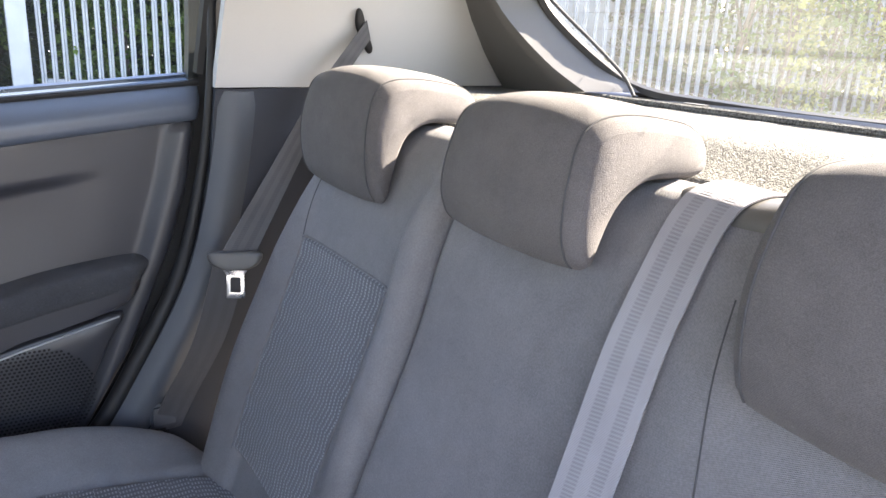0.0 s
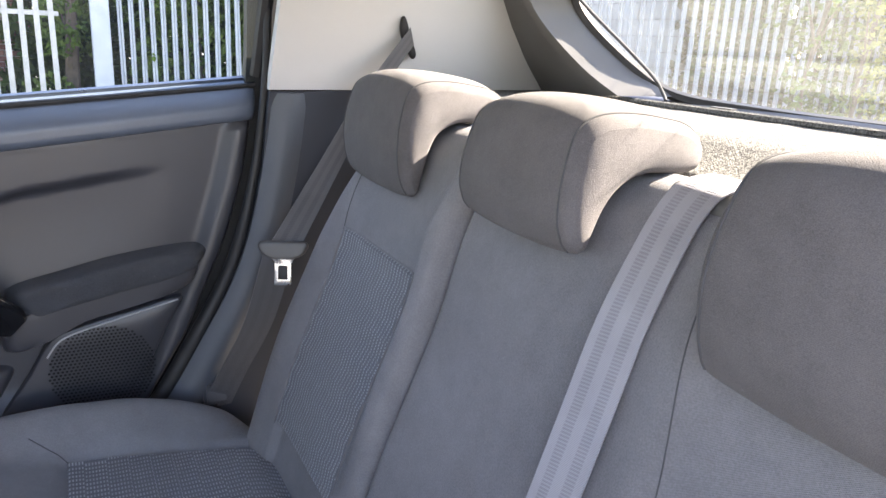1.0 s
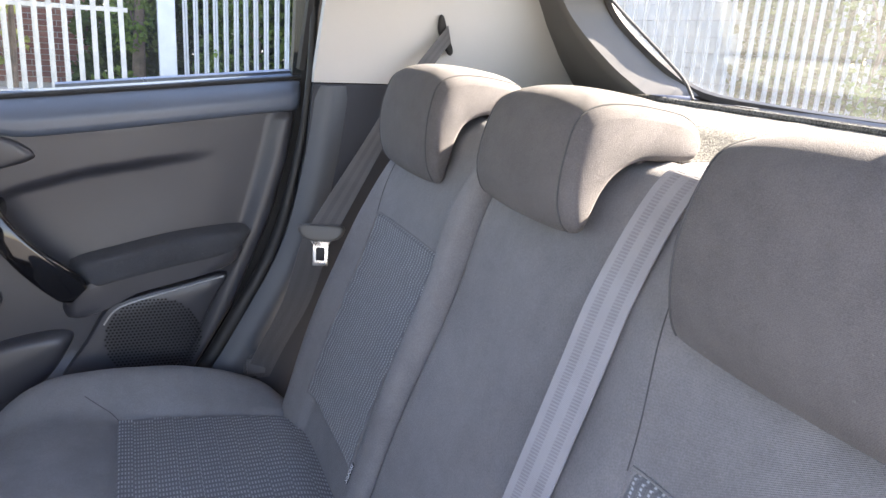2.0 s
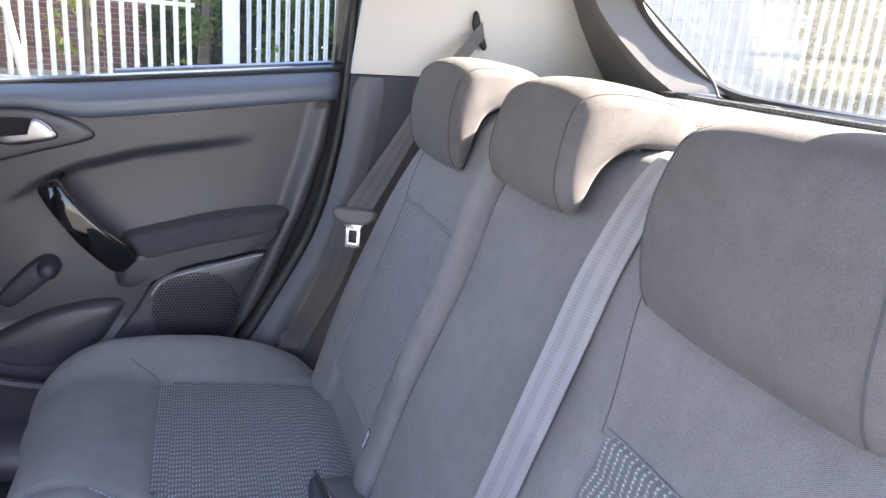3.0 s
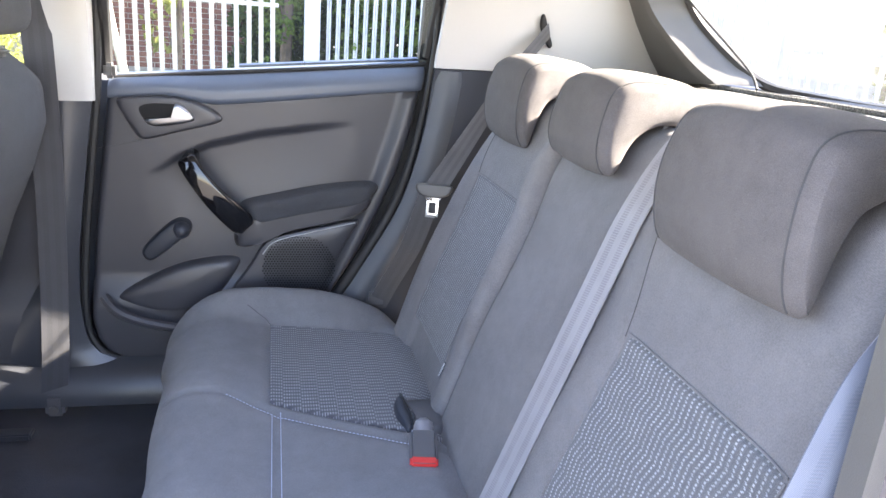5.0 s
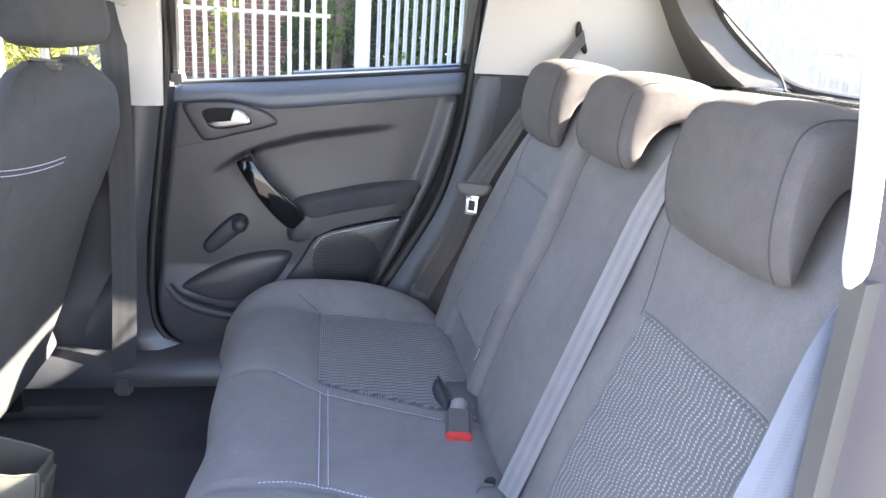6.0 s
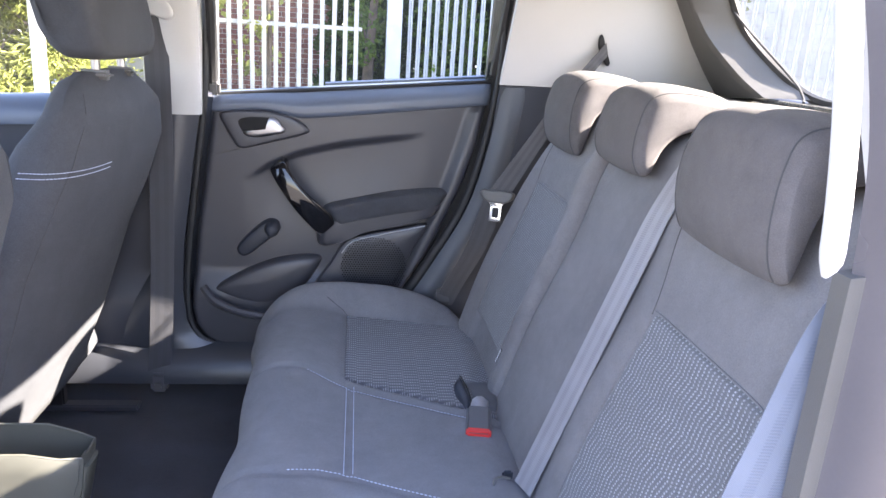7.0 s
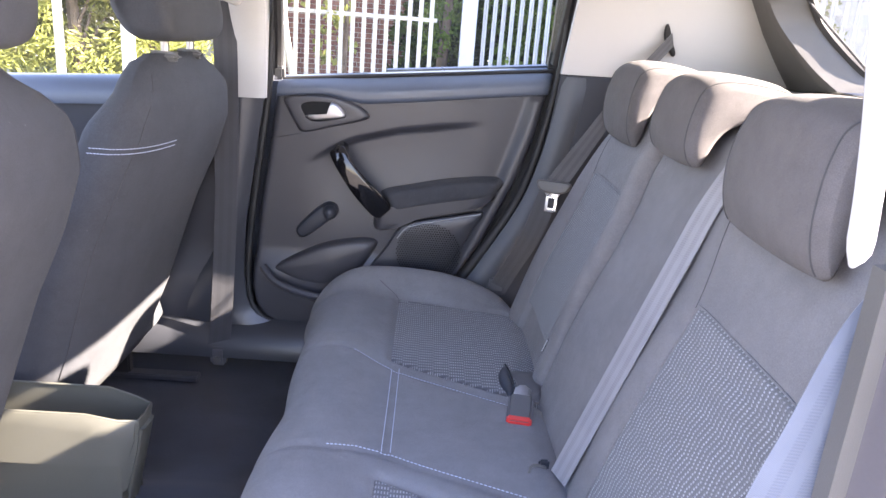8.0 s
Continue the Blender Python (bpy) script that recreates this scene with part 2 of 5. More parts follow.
def pane_material(name, dust):
    """Window glass with a film of dust that scatters a little light."""
    g = Graph(name)
    g.set(Base_Color=col(0.96, 0.98, 0.97), Roughness=0.0, IOR=1.45, Transmission_Weight=1.0)
    clear = g.n("BsdfTransparent", Color=col(0.90, 0.94, 0.93))
    gloss = g.n("BsdfGlossy", Color=col(1, 1, 1), Roughness=0.02)
    fres = g.n("Fresnel", IOR=1.45)
    m1 = g.n("MixShader")
    g.put(m1.inputs[0], g.math("MULTIPLY", fres.outputs[0], 0.25))
    g.t.links.new(clear.outputs[0], m1.inputs[1])
    g.t.links.new(gloss.outputs[0], m1.inputs[2])
    film = g.n("BsdfTranslucent", Color=col(0.9, 0.9, 0.88))
    m2 = g.n("MixShader")
    g.put(m2.inputs[0], g.ramp(noise_of(g, 9.0), 0.3, 0.7, dust * 0.7, dust * 1.3))
    g.t.links.new(m1.outputs[0], m2.inputs[1])
    g.t.links.new(film.outputs[0], m2.inputs[2])
    g.t.links.new(m2.outputs[0], g.out.inputs[0])
    return g.mat


M_GLASS = pane_material("window_glass", 0.006)
M_GLASS_REAR = pane_material("dusty_rear_glass", 0.0085)


# ---- builders ----
def link(name, me, material, parent=None, label="", smooth=True):
    if smooth:
        me.shade_smooth()
    if material is not None:
        me.materials.append(material)
    ob = new(name, me)
    if parent is not None:
        ob.parent = parent
        ob.matrix_parent_inverse = parent.matrix_basis.inverted()
    if label:
        ob["label"] = label
    return ob


def part(name, bm, material, parent=None, label="", smooth=True, angle=40):
    me = bpy.data.meshes.new(name)
    bmesh.ops.recalc_face_normals(bm, faces=bm.faces)
    if smooth:
        for f in bm.faces:
            f.smooth = True
        for e in bm.edges:
            e.smooth = not (len(e.link_faces) == 2 and e.calc_face_angle(0) > radians(angle))
    bm.to_mesh(me)
    bm.free()
    return link(name, me, material, parent, label, smooth=False)


def thing(name, at, label, category, group="", kind=""):
    ob = new(name)
    ob.matrix_basis = Matrix.Translation(at)
    ob.empty_display_size = 0.05
    return tagged(ob, label, category, group, kind)


def smooth_step(a, b, x):
    t = min(1.0, max(0.0, (x - a) / (b - a)))
    return t * t * (3 - 2 * t)


def bell(x, c, w):
    return math.exp(-((x - c) / w) ** 2)


def lerp_table(table, x):
    """Reads a small table of (x, value) pairs, straight between them."""
    if x <= table[0][0]:
        return table[0][1]
    for (a, va), (b, vb) in zip(table, table[1:]):
        if x <= b:
            return va + (vb - va) * (x - a) / (b - a)
    return table[-1][1]


def spline(points, n, closed=False):
    """n points a span along a Catmull-Rom curve."""
    p = [Vector(q) for q in points]
    out, m = [], len(p)
    for i in range(m if closed else m - 1):
        if closed:
            a, b, c, d = p[(i - 1) % m], p[i], p[(i + 1) % m], p[(i + 2) % m]
        else:
            a, b, c, d = p[max(i - 1, 0)], p[i], p[i + 1], p[min(i + 2, m - 1)]
        for k in range(n):
            t = k / n
            out.append(0.5 * (2 * b + (c - a) * t + (2 * a - 5 * b + 4 * c - d) * t * t + (3 * b - a - 3 * c + d) * t ** 3))
    if not closed:
        out.append(p[-1].copy())
    return out


def loft(rings, caps=True, closed=True):
    bm = bmesh.new()
    rows = [[bm.verts.new(p) for p in r] for r in rings]
    n = len(rows[0])
    for a, b in zip(rows, rows[1:]):
        for i in range(n if closed else n - 1):
            j = (i + 1) % n
            bm.faces.new((a[i], a[j], b[j], b[i]))
    if caps:
        bm.faces.new(rows[0][::-1])
        bm.faces.new(rows[-1])
    return bm


def sheet(nu, nv, front, back, uv=None):
    """A closed slab: front(u, v) and back(u, v) give its two faces, u and v from 0 to 1."""
    bm = bmesh.new()
    layer = bm.loops.layers.uv.new("uv")
    grids = []
    for f in (front, back):
        grids.append([[bm.verts.new(f(i / nu, j / nv)) for j in range(nv + 1)] for i in range(nu + 1)])
    a, b = grids

    def face(vs, uvs=None):
        fc = bm.faces.new(vs)
        if uvs and uv:
            for lp, q in zip(fc.loops, uvs):
                lp[layer].uv = uv(*q)
    for i in range(nu):
        for j in range(nv):
            q = [(i / nu, j / nv), ((i + 1) / nu, j / nv), ((i + 1) / nu, (j + 1) / nv), (i / nu, (j + 1) / nv)]
            face((a[i][j], a[i + 1][j], a[i + 1][j + 1], a[i][j + 1]), q)
            face((b[i][j], b[i][j + 1], b[i + 1][j + 1], b[i + 1][j]))
    for i in range(nu):
        face((a[i][0], b[i][0], b[i + 1][0], a[i + 1][0]))
        face((a[i + 1][nv], b[i + 1][nv], b[i][nv], a[i][nv]))
    for j in range(nv):
        face((a[0][j + 1], b[0][j + 1], b[0][j], a[0][j]))
        face((a[nu][j], b[nu][j], b[nu][j + 1], a[nu][j + 1]))
    return bm


def box(x0, x1, y0, y1, z0, z1, bevel=0.004, seg=2):
    bm = bmesh.new()
    bmesh.ops.create_cube(bm, size=1)
    for v in bm.verts:
        v.co = Vector((x0 + (v.co.x + 0.5) * (x1 - x0), y0 + (v.co.y + 0.5) * (y1 - y0), z0 + (v.co.z + 0.5) * (z1 - z0)))
    if bevel:
        bmesh.ops.bevel(bm, geom=bm.edges[:], offset=bevel, segments=seg, affect="EDGES")
    return bm


def tube(points, r, n=8):
    """A round bar along points; r a number or a function of 0..1."""
    pts = [Vector(p) for p in points]
    rings, up = [], None
    for i, p in enumerate(pts):
        d = (pts[min(i + 1, len(pts) - 1)] - pts[max(i - 1, 0)]).normalized()
        if up is None:
            up = d.orthogonal().normalized()
        up = (up - d * up.dot(d)).normalized()
        side = d.cross(up)
        rad = r(i / (len(pts) - 1)) if callable(r) else r
        rings.append([p + (up * math.cos(2 * math.pi * k / n) + side * math.sin(2 * math.pi * k / n)) * rad for k in range(n)])
    return loft(rings)


def strap(points, sides, width, thick=0.0014, wide=None):
    """Belt webbing along points, its width along the side direction at each point."""
    pts = [Vector(p) for p in points]
    sd = [Vector(q).normalized() for q in sides]
    bm = bmesh.new()
    layer = bm.loops.layers.uv.new("uv")
    cols, dist, far = [], 0.0, []
    nx = 6
    for i, p in enumerate(pts):
        d = (pts[min(i + 1, len(pts) - 1)] - pts[max(i - 1, 0)]).normalized()
        nrm = d.cross(sd[i]).normalized()
        dist += (p - pts[i - 1]).length if i else 0
        far.append(dist)
        w = width if wide is None else wide(i / (len(pts) - 1))
        front = [bm.verts.new(p + sd[i] * (k / nx - 0.5) * w + nrm * thick * 0.5) for k in range(nx + 1)]
        back = [bm.verts.new(p + sd[i] * (k / nx - 0.5) * w - nrm * thick * 0.5) for k in range(nx + 1)]
        cols.append(front + back[::-1])
    n = len(cols[0])
    us = [(k / nx - 0.5) * width for k in range(nx + 1)]
    us = us + us[::-1]
    for i in range(len(cols) - 1):
        for k in range(n):
            j = (k + 1) % n
            f = bm.faces.new((cols[i][k], cols[i][j], cols[i + 1][j], cols[i + 1][k]))
            for lp, q in zip(f.loops, ((us[k], far[i]), (us[j], far[i]), (us[j], far[i + 1]), (us[k], far[i + 1]))):
                lp[layer].uv = q
    bm.faces.new(cols[0][::-1])
    bm.faces.new(cols[-1])
    return bm


def pad(outline, place, height, rim=0.012, steps=5, span=5, dome=0.0, lower=0.0):
    """A cushion-like panel: a smooth closed outline in a plane, raised with rounded rims. place(a, b, h) lays it into the world."""
    ring = spline([(a, b, 0) for a, b in outline], span, closed=True) if span > 1 else [Vector((a, b, 0)) for a, b in outline]
    c = sum(ring, Vector()) / len(ring)
    size = sum((p - c).length for p in ring) / len(ring)
    rings = [[place(p.x, p.y, -lower) for p in ring]]
    for s in range(steps + 1):
        a = s / steps * math.pi / 2
        inset = rim * (1 - math.cos(a)) / size
        rings.append([place(*(p + (c - p) * inset).xy, height * math.sin(a)) for p in ring])
    for s in (0.35, 0.65, 0.9):
        inset = rim / size + (1 - rim / size) * s
        rings.append([place(*(p + (c - p) * inset).xy, height + dome * (1 - (1 - s) ** 2)) for p in ring])
    return loft(rings)


def rows_of(stitch_points, gap, length, r, material, parent, name="stitching"):
    """A row of short raised stitches along a line, one mesh."""
    pts = [Vector(p) for p in stitch_points]
    verts, faces = [], []
    dist = [0.0]
    for a, b in zip(pts, pts[1:]):
        dist.append(dist[-1] + (b - a).length)

    def at(s):
        for i in range(len(pts) - 1):
            if s <= dist[i + 1]:
                return pts[i].lerp(pts[i + 1], (s - dist[i]) / max(1e-9, dist[i + 1] - dist[i]))
        return pts[-1]
    s = 0.0
    while s + length < dist[-1]:
        a, b = at(s), at(s + length)
        d = (b - a).normalized()
        u = d.orthogonal().normalized()
        w = d.cross(u)
        base = len(verts)
        for q, k in ((a, 0.5), (a.lerp(b, 0.5), 1.0), (b, 0.5)):
            verts += [q + u * r * k, q + w * r * k, q - u * r * k, q - w * r * k]
        for m in (0, 4):
            for i in range(4):
                j = (i + 1) % 4
                faces.append((base + m + i, base + m + j, base + m + 4 + j, base + m + 4 + i))
        faces += [(base + 3, base + 2, base + 1, base), (base + 8, base + 9, base + 10, base + 11)]
        s += gap
    me = bpy.data.meshes.new(name)
    me.from_pydata(verts, [], faces)
    return link(name, me, material, parent)
# ---- the cabin's shell ----
def seat_x(z, off=0.0):
    """The reclined plane of the rear backrests."""
    return 0.25 + (z - 0.536) * 0.36 - off


def shell(name, bm, material, label, category, angle=40):
    return tagged(part(name, bm, material, angle=angle), label, category, kind="structure")


def side_y(z, foot=0.60, lean=0.30):
    """Inner side wall: upright to the waist, leaning in above it."""
    return foot if z < 1.0 else foot - (z - 1.0) * lean


# floor pan with a low tunnel
def floor_point(u, v):
    x, y = -1.3 + 1.62 * u, -0.66 + 1.38 * v
    hump = 0.07 * bell(y, 0.0, 0.10) * smooth_step(0.1, -0.5, x)
    return Vector((x, y, 0.235 + hump + 0.004 * math.sin(17 * x + 9 * y)))


shell("floor", sheet(40, 34, floor_point, lambda u, v: floor_point(u, v) - Vector((0, 0, 0.09))), M_CARPET,
      "black carpeted car floor with shallow tunnel", "floor")


# roof lining and roof skin in one slab
def roof_in(u, v):
    x, y = -1.15 + 1.82 * u, -0.56 + 1.12 * v
    return Vector((x, y, 1.375 - 0.035 * (y / 0.56) ** 2 - 0.03 * smooth_step(0.2, 0.67, x) - 0.05 * smooth_step(-0.5, -1.15, x)))


shell("ceiling", sheet(24, 18, roof_in, lambda u, v: roof_in(u, v) + Vector((0, 0, 0.045))), M_HEADLINER,
      "pale cloth headlining under the car roof", "ceiling")


def pillar_panel(name, sgn, corners, material, label, n=16, thick=0.02, category="pillar trim", bulge=0.0, front=None):
    """A side panel from a quad of (x, z) corners, in the order of bottom front, bottom rear, top rear, top front."""
    (ax, az), (bx, bz), (cx, cz), (dx, dz) = corners

    def at(u, v, out=0.0):
        x = (ax + (bx - ax) * u) * (1 - v) + (dx + (cx - dx) * u) * v
        z = (az + (bz - az) * u) * (1 - v) + (dz + (cz - dz) * u) * v
        if front is not None:
            x = front(z) * (1 - u) + bx * u
        y = side_y(z, 0.60 if sgn > 0 else 0.57) - bulge * math.sin(math.pi * u) * math.sin(math.pi * v)
        return Vector((x, sgn * (y + out), z))
    return shell(name, sheet(n, n, lambda u, v: at(u, v), lambda u, v: at(u, v, thick)), material, label, category)


for sgn in (1, -1):
    pillar_panel("trim_pillar_upper", sgn, [(0.292, 1.016), (0.872, 1.024), (0.640, 1.36), (0.317, 1.36)] if sgn > 0 else [(0.352, 0.955), (0.853, 1.030), (0.62, 1.36), (0.300, 1.36)], M_CREAM,
                 "cream plastic rear pillar trim above the waistline", n=18, bulge=0.012)
    # dark lower quarter trim down to the wheel arch; far side's shade put into its colour
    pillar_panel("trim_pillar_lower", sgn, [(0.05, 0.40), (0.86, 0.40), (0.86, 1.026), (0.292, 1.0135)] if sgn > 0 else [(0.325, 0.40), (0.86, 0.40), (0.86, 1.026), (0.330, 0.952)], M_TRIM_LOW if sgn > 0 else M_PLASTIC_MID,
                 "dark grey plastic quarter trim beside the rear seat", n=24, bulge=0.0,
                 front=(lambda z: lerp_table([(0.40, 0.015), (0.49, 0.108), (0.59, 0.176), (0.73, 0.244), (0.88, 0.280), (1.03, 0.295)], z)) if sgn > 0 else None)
    # outer skin closes the car
    shell("wall_quarter", box(0.40, 1.0, min(sgn * 0.64, sgn * 0.69), max(sgn * 0.64, sgn * 0.69), 0.3, 1.0, 0.02), M_PAINT,
          "painted outer rear quarter panel of the car", "car body")
    shell("wall_front", box(-1.6, -1.1, min(sgn * 0.60, sgn * 0.70), max(sgn * 0.60, sgn * 0.70), 0.25, 0.95, 0.02), M_PLASTIC,
          "dark plastic footwell side panel of the car", "car body")
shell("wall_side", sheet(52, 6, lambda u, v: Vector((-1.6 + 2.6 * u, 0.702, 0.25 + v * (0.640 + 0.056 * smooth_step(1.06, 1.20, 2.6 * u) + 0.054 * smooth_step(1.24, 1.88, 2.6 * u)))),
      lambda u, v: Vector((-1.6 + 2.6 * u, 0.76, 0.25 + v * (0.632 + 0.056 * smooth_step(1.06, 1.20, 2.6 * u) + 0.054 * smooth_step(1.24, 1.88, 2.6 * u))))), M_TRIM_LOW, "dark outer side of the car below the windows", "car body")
shell("wall_pillar", sheet(10, 10, lambda u, v: Vector(((0.312 + 0.60 * u) * (1 - v) + (0.335 + 0.34 * u) * v, side_y(0.98 + 0.39 * v) + 0.024, 0.98 + 0.39 * v)),
      lambda u, v: Vector(((0.312 + 0.60 * u) * (1 - v) + (0.335 + 0.34 * u) * v, side_y(0.98 + 0.39 * v) + 0.085, 0.98 + 0.39 * v))), M_PAINT, "painted outer rear pillar of the car", "car body")
shell("wall_bulkhead", box(-1.75, -1.45, -0.70, 0.70, 0.25, 0.98, 0.03), M_PLASTIC, "dark plastic dashboard and bulkhead", "dashboard")
shell("wall_tail", box(0.90, 1.0, -0.66, 0.66, 0.3, 1.0, 0.02), M_PAINT, "painted lower tailgate skin of the car", "car body")

FL = spline([(0.312, -0.575, 0.37), (0.328, -0.575, 0.52), (0.336, -0.575, 0.70), (0.338, -0.575, 0.87), (0.337, -0.575, 0.97), (0.330, -0.570, 1.06), (0.315, -0.535, 1.20), (0.300, -0.49, 1.37)], 6)
# seal between side trim and tailgate, and along the door openings
for sgn in (1, -1):
    pts = spline([(0.874, sgn * 0.596, 1.022), (0.838, sgn * 0.590, 1.082), (0.788, sgn * 0.565, 1.165), (0.722, sgn * 0.530, 1.265), (0.648, sgn * 0.495, 1.36)], 6)
    shell("seal_tailgate", tube(pts, 0.012, 8), M_BLACK, "black rubber tailgate seal", "seal")
seal = spline([(0.300, 0.612, 1.37), (0.298, 0.612, 1.20), (0.291, 0.614, 1.03), (0.270, 0.614, 0.88), (0.230, 0.614, 0.73), (0.155, 0.612, 0.59), (0.090, 0.612, 0.49), (-0.005, 0.612, 0.40)], 6)
shell("seal_door", tube(seal, lambda k: 0.0065 + 0.0075 * smooth_step(0.30, 0.75, k), 10), M_BLACK, "black rubber rear door seal", "seal")
shell("seal_door", tube([p + Vector((0.058, -0.098, 0)) for p in FL], 0.010, 8), M_BLACK, "black rubber seal of the open doorway", "seal")
# added filler sheet that keeps daylight out of the gap at the door edge
shell("seal_gap_filler", sheet(4, len(seal) - 1, lambda u, v: Vector((seal[round(v * (len(seal) - 1))].x - 0.020 + 0.06 * u, 0.664, seal[round(v * (len(seal) - 1))].z)),
      lambda u, v: Vector((seal[round(v * (len(seal) - 1))].x - 0.020 + 0.06 * u, 0.690, seal[round(v * (len(seal) - 1))].z))), M_BLACK, "black filler sheet added to block light behind the door edge", "seal")
fseal = spline([(-0.352, 0.625, 1.36), (-0.358, 0.625, 1.0), (-0.380, 0.625, 0.80), (-0.402, 0.625, 0.62), (-0.411, 0.625, 0.50), (-0.407, 0.625, 0.43), (-0.388, 0.625, 0.388), (-0.350, 0.625, 0.366), (-0.25, 0.625, 0.358), (0.0, 0.625, 0.356)], 6)
shell("seal_door", tube(fseal, 0.008, 8), M_BLACK, "black rubber seal round the rear door", "seal")

# pale finisher along the open doorway, above the waist
BAR = spline([(0.2640, -0.655, 0.977), (0.2605, -0.655, 1.02), (0.2530, -0.653, 1.08), (0.2440, -0.640, 1.16), (0.2300, -0.612, 1.26), (0.2140, -0.575, 1.36)], 5)
bar_rings = []
for i, p in enumerate(BAR):
    tip = 0.45 if i == 0 else 0.85 if i == 1 else 1.0
    bar_rings.append([p + Vector((0.0078 * math.copysign(abs(math.cos(a)) ** 0.6, math.cos(a)) * tip, 0.0045 * math.copysign(abs(math.sin(a)) ** 0.6, math.sin(a)), 0.004 * math.cos(a) * (i == 0))) for a in [2 * math.pi * k / 20 for k in range(20)]])
shell("trim_doorway_finisher", loft(bar_rings), M_CREAM, "pale plastic finisher along the open doorway", "pillar trim")

# B pillar on the far side
def bpillar_low(u, v):
    z = 0.36 + 0.556 * v
    x0 = -0.57 + 0.10 * smooth_step(0.36, 0.62, z)
    x1 = lerp_table([(0.36, -0.330), (0.372, -0.372), (0.39, -0.396), (0.42, -0.412), (0.50, -0.419), (0.62, -0.413), (0.92, -0.37)], z)
    return Vector((x0 + (x1 - x0) * u, 0.615 - 0.018 * math.sin(math.pi * u), z))


shell("trim_door_pillar_lower", sheet(16, 24, bpillar_low, lambda u, v: bpillar_low(u, v) + Vector((0, 0.05, 0))), M_PILLAR,
      "dark plastic lower door pillar trim", "pillar trim")


def bpillar_up(u, v):
    z = 0.914 + 0.46 * v
    x0, x1 = -0.47 + 0.01 * v, -0.365 + 0.012 * v
    return Vector((x0 + (x1 - x0) * u, 0.610 - (z - 0.914) * 0.2 - 0.022 * math.sin(math.pi * u) ** 0.6, z))


shell("trim_door_pillar_upper", sheet(14, 12, bpillar_up, lambda u, v: bpillar_up(u, v) + Vector((0, 0.045, 0))), M_CREAM,
      "cream plastic upper door pillar trim", "pillar trim")
# pillar on the open side, behind the camera
shell("trim_door_pillar_open", sheet(10, 12, lambda u, v: Vector((-0.66 + 0.12 * u, -0.60 + 0.13 * smooth_step(0.5, 1, v), 0.28 + 1.08 * v)),
      lambda u, v: Vector((-0.66 + 0.12 * u, -0.66 + 0.13 * smooth_step(0.5, 1, v), 0.28 + 1.08 * v))), M_PLASTIC, "dark door pillar of the open side", "pillar trim")


# sill along the far side
def sill(u, v):
    x = -1.1 + 1.35 * u
    a = math.pi * 0.5 * v
    return Vector((x, 0.635 - 0.07 * math.sin(a) ** 1.2, 0.375 - 0.09 * (1 - math.cos(a))))


shell("trim_sill", sheet(20, 8, sill, lambda u, v: sill(u, v) + Vector((0, 0.05, -0.02))), M_PILLAR, "dark plastic door sill cover", "sill")
# sill and painted doorway flange on the open side
shell("trim_sill_open", box(-0.62, 0.30, -0.70, -0.60, 0.24, 0.355, 0.02), M_PAINT, "painted sill of the open doorway", "sill")


def flange(u, v):
    p = FL[min(int(v * (len(FL) - 1)), len(FL) - 1)]
    a = math.pi * 0.55 * u
    return Vector((p.x + 0.055 * u, p.y - 0.004 - 0.085 * math.sin(a), p.z))


shell("wall_doorway_flange", sheet(10, len(FL) - 1, flange, lambda u, v: flange(u, v) + Vector((0.03, -0.01, 0))), M_PAINT,
      "pale metallic painted edge of the open doorway", "car body")


# ---- tailgate with its window ----
def hatch(a, z, off=0.0):
    return Vector((0.86 - (z - 1.035) * 0.70 + off, a, z))


tailgate = thing("tailgate", (0.86, 0, 1.0), "closed tailgate with a heated rear window, dark trim", "tailgate", kind="structure")
OUT = [(0.590, 1.016), (0.590, 1.085), (0.570, 1.17), (0.515, 1.28), (0.475, 1.345)]      # outer line of the trim, half width by height
INN = [(0.300, 1.036), (0.375, 1.072), (0.446, 1.142), (0.452, 1.20), (0.415, 1.31)]     # edge of the glass


def hatch_side(sgn):
    o = spline([(y, z, 0) for y, z in OUT], 5)
    i = spline([(y, z, 0) for y, z in INN], 5)

    def at(u, v, back=0.0):
        k = round(v * (len(o) - 1))
        p = o[k].lerp(i[k], u)
        return hatch(sgn * p.x, p.y, -0.085 * smooth_step(1.0, 0.80, u) * smooth_step(-0.10, 0.12, u) + back)
    return sheet(12, len(o) - 1, lambda u, v: at(u, v), lambda u, v: at(u, v, 0.003 + 0.05 * (1 - u)))


for sgn in (1, -1):
    part("side_trim", hatch_side(sgn), M_PLASTIC_MID, tailgate, "grey plastic trim beside the rear window")
part("lower_trim", sheet(30, 6, lambda u, v: Vector((0.838 + 0.03 * v, -0.585 + 1.17 * u, 1.004 + 0.028 * math.sin(math.pi * 0.5 * v))),
                         lambda u, v: Vector((0.86 + 0.03 * v, -0.585 + 1.17 * u, 0.96))), M_PLASTIC, tailgate)
part("upper_trim", sheet(20, 4, lambda u, v: hatch(-0.47 + 0.94 * u, 1.285 + 0.075 * v, -0.01), lambda u, v: hatch(-0.47 + 0.94 * u, 1.285 + 0.075 * v, 0.012)), M_PLASTIC_MID, tailgate)


def half_glass(z):
    return lerp_table([(1.030, 0.10), (1.036, 0.30), (1.072, 0.378), (1.142, 0.446), (1.20, 0.452), (1.31, 0.415)], z)


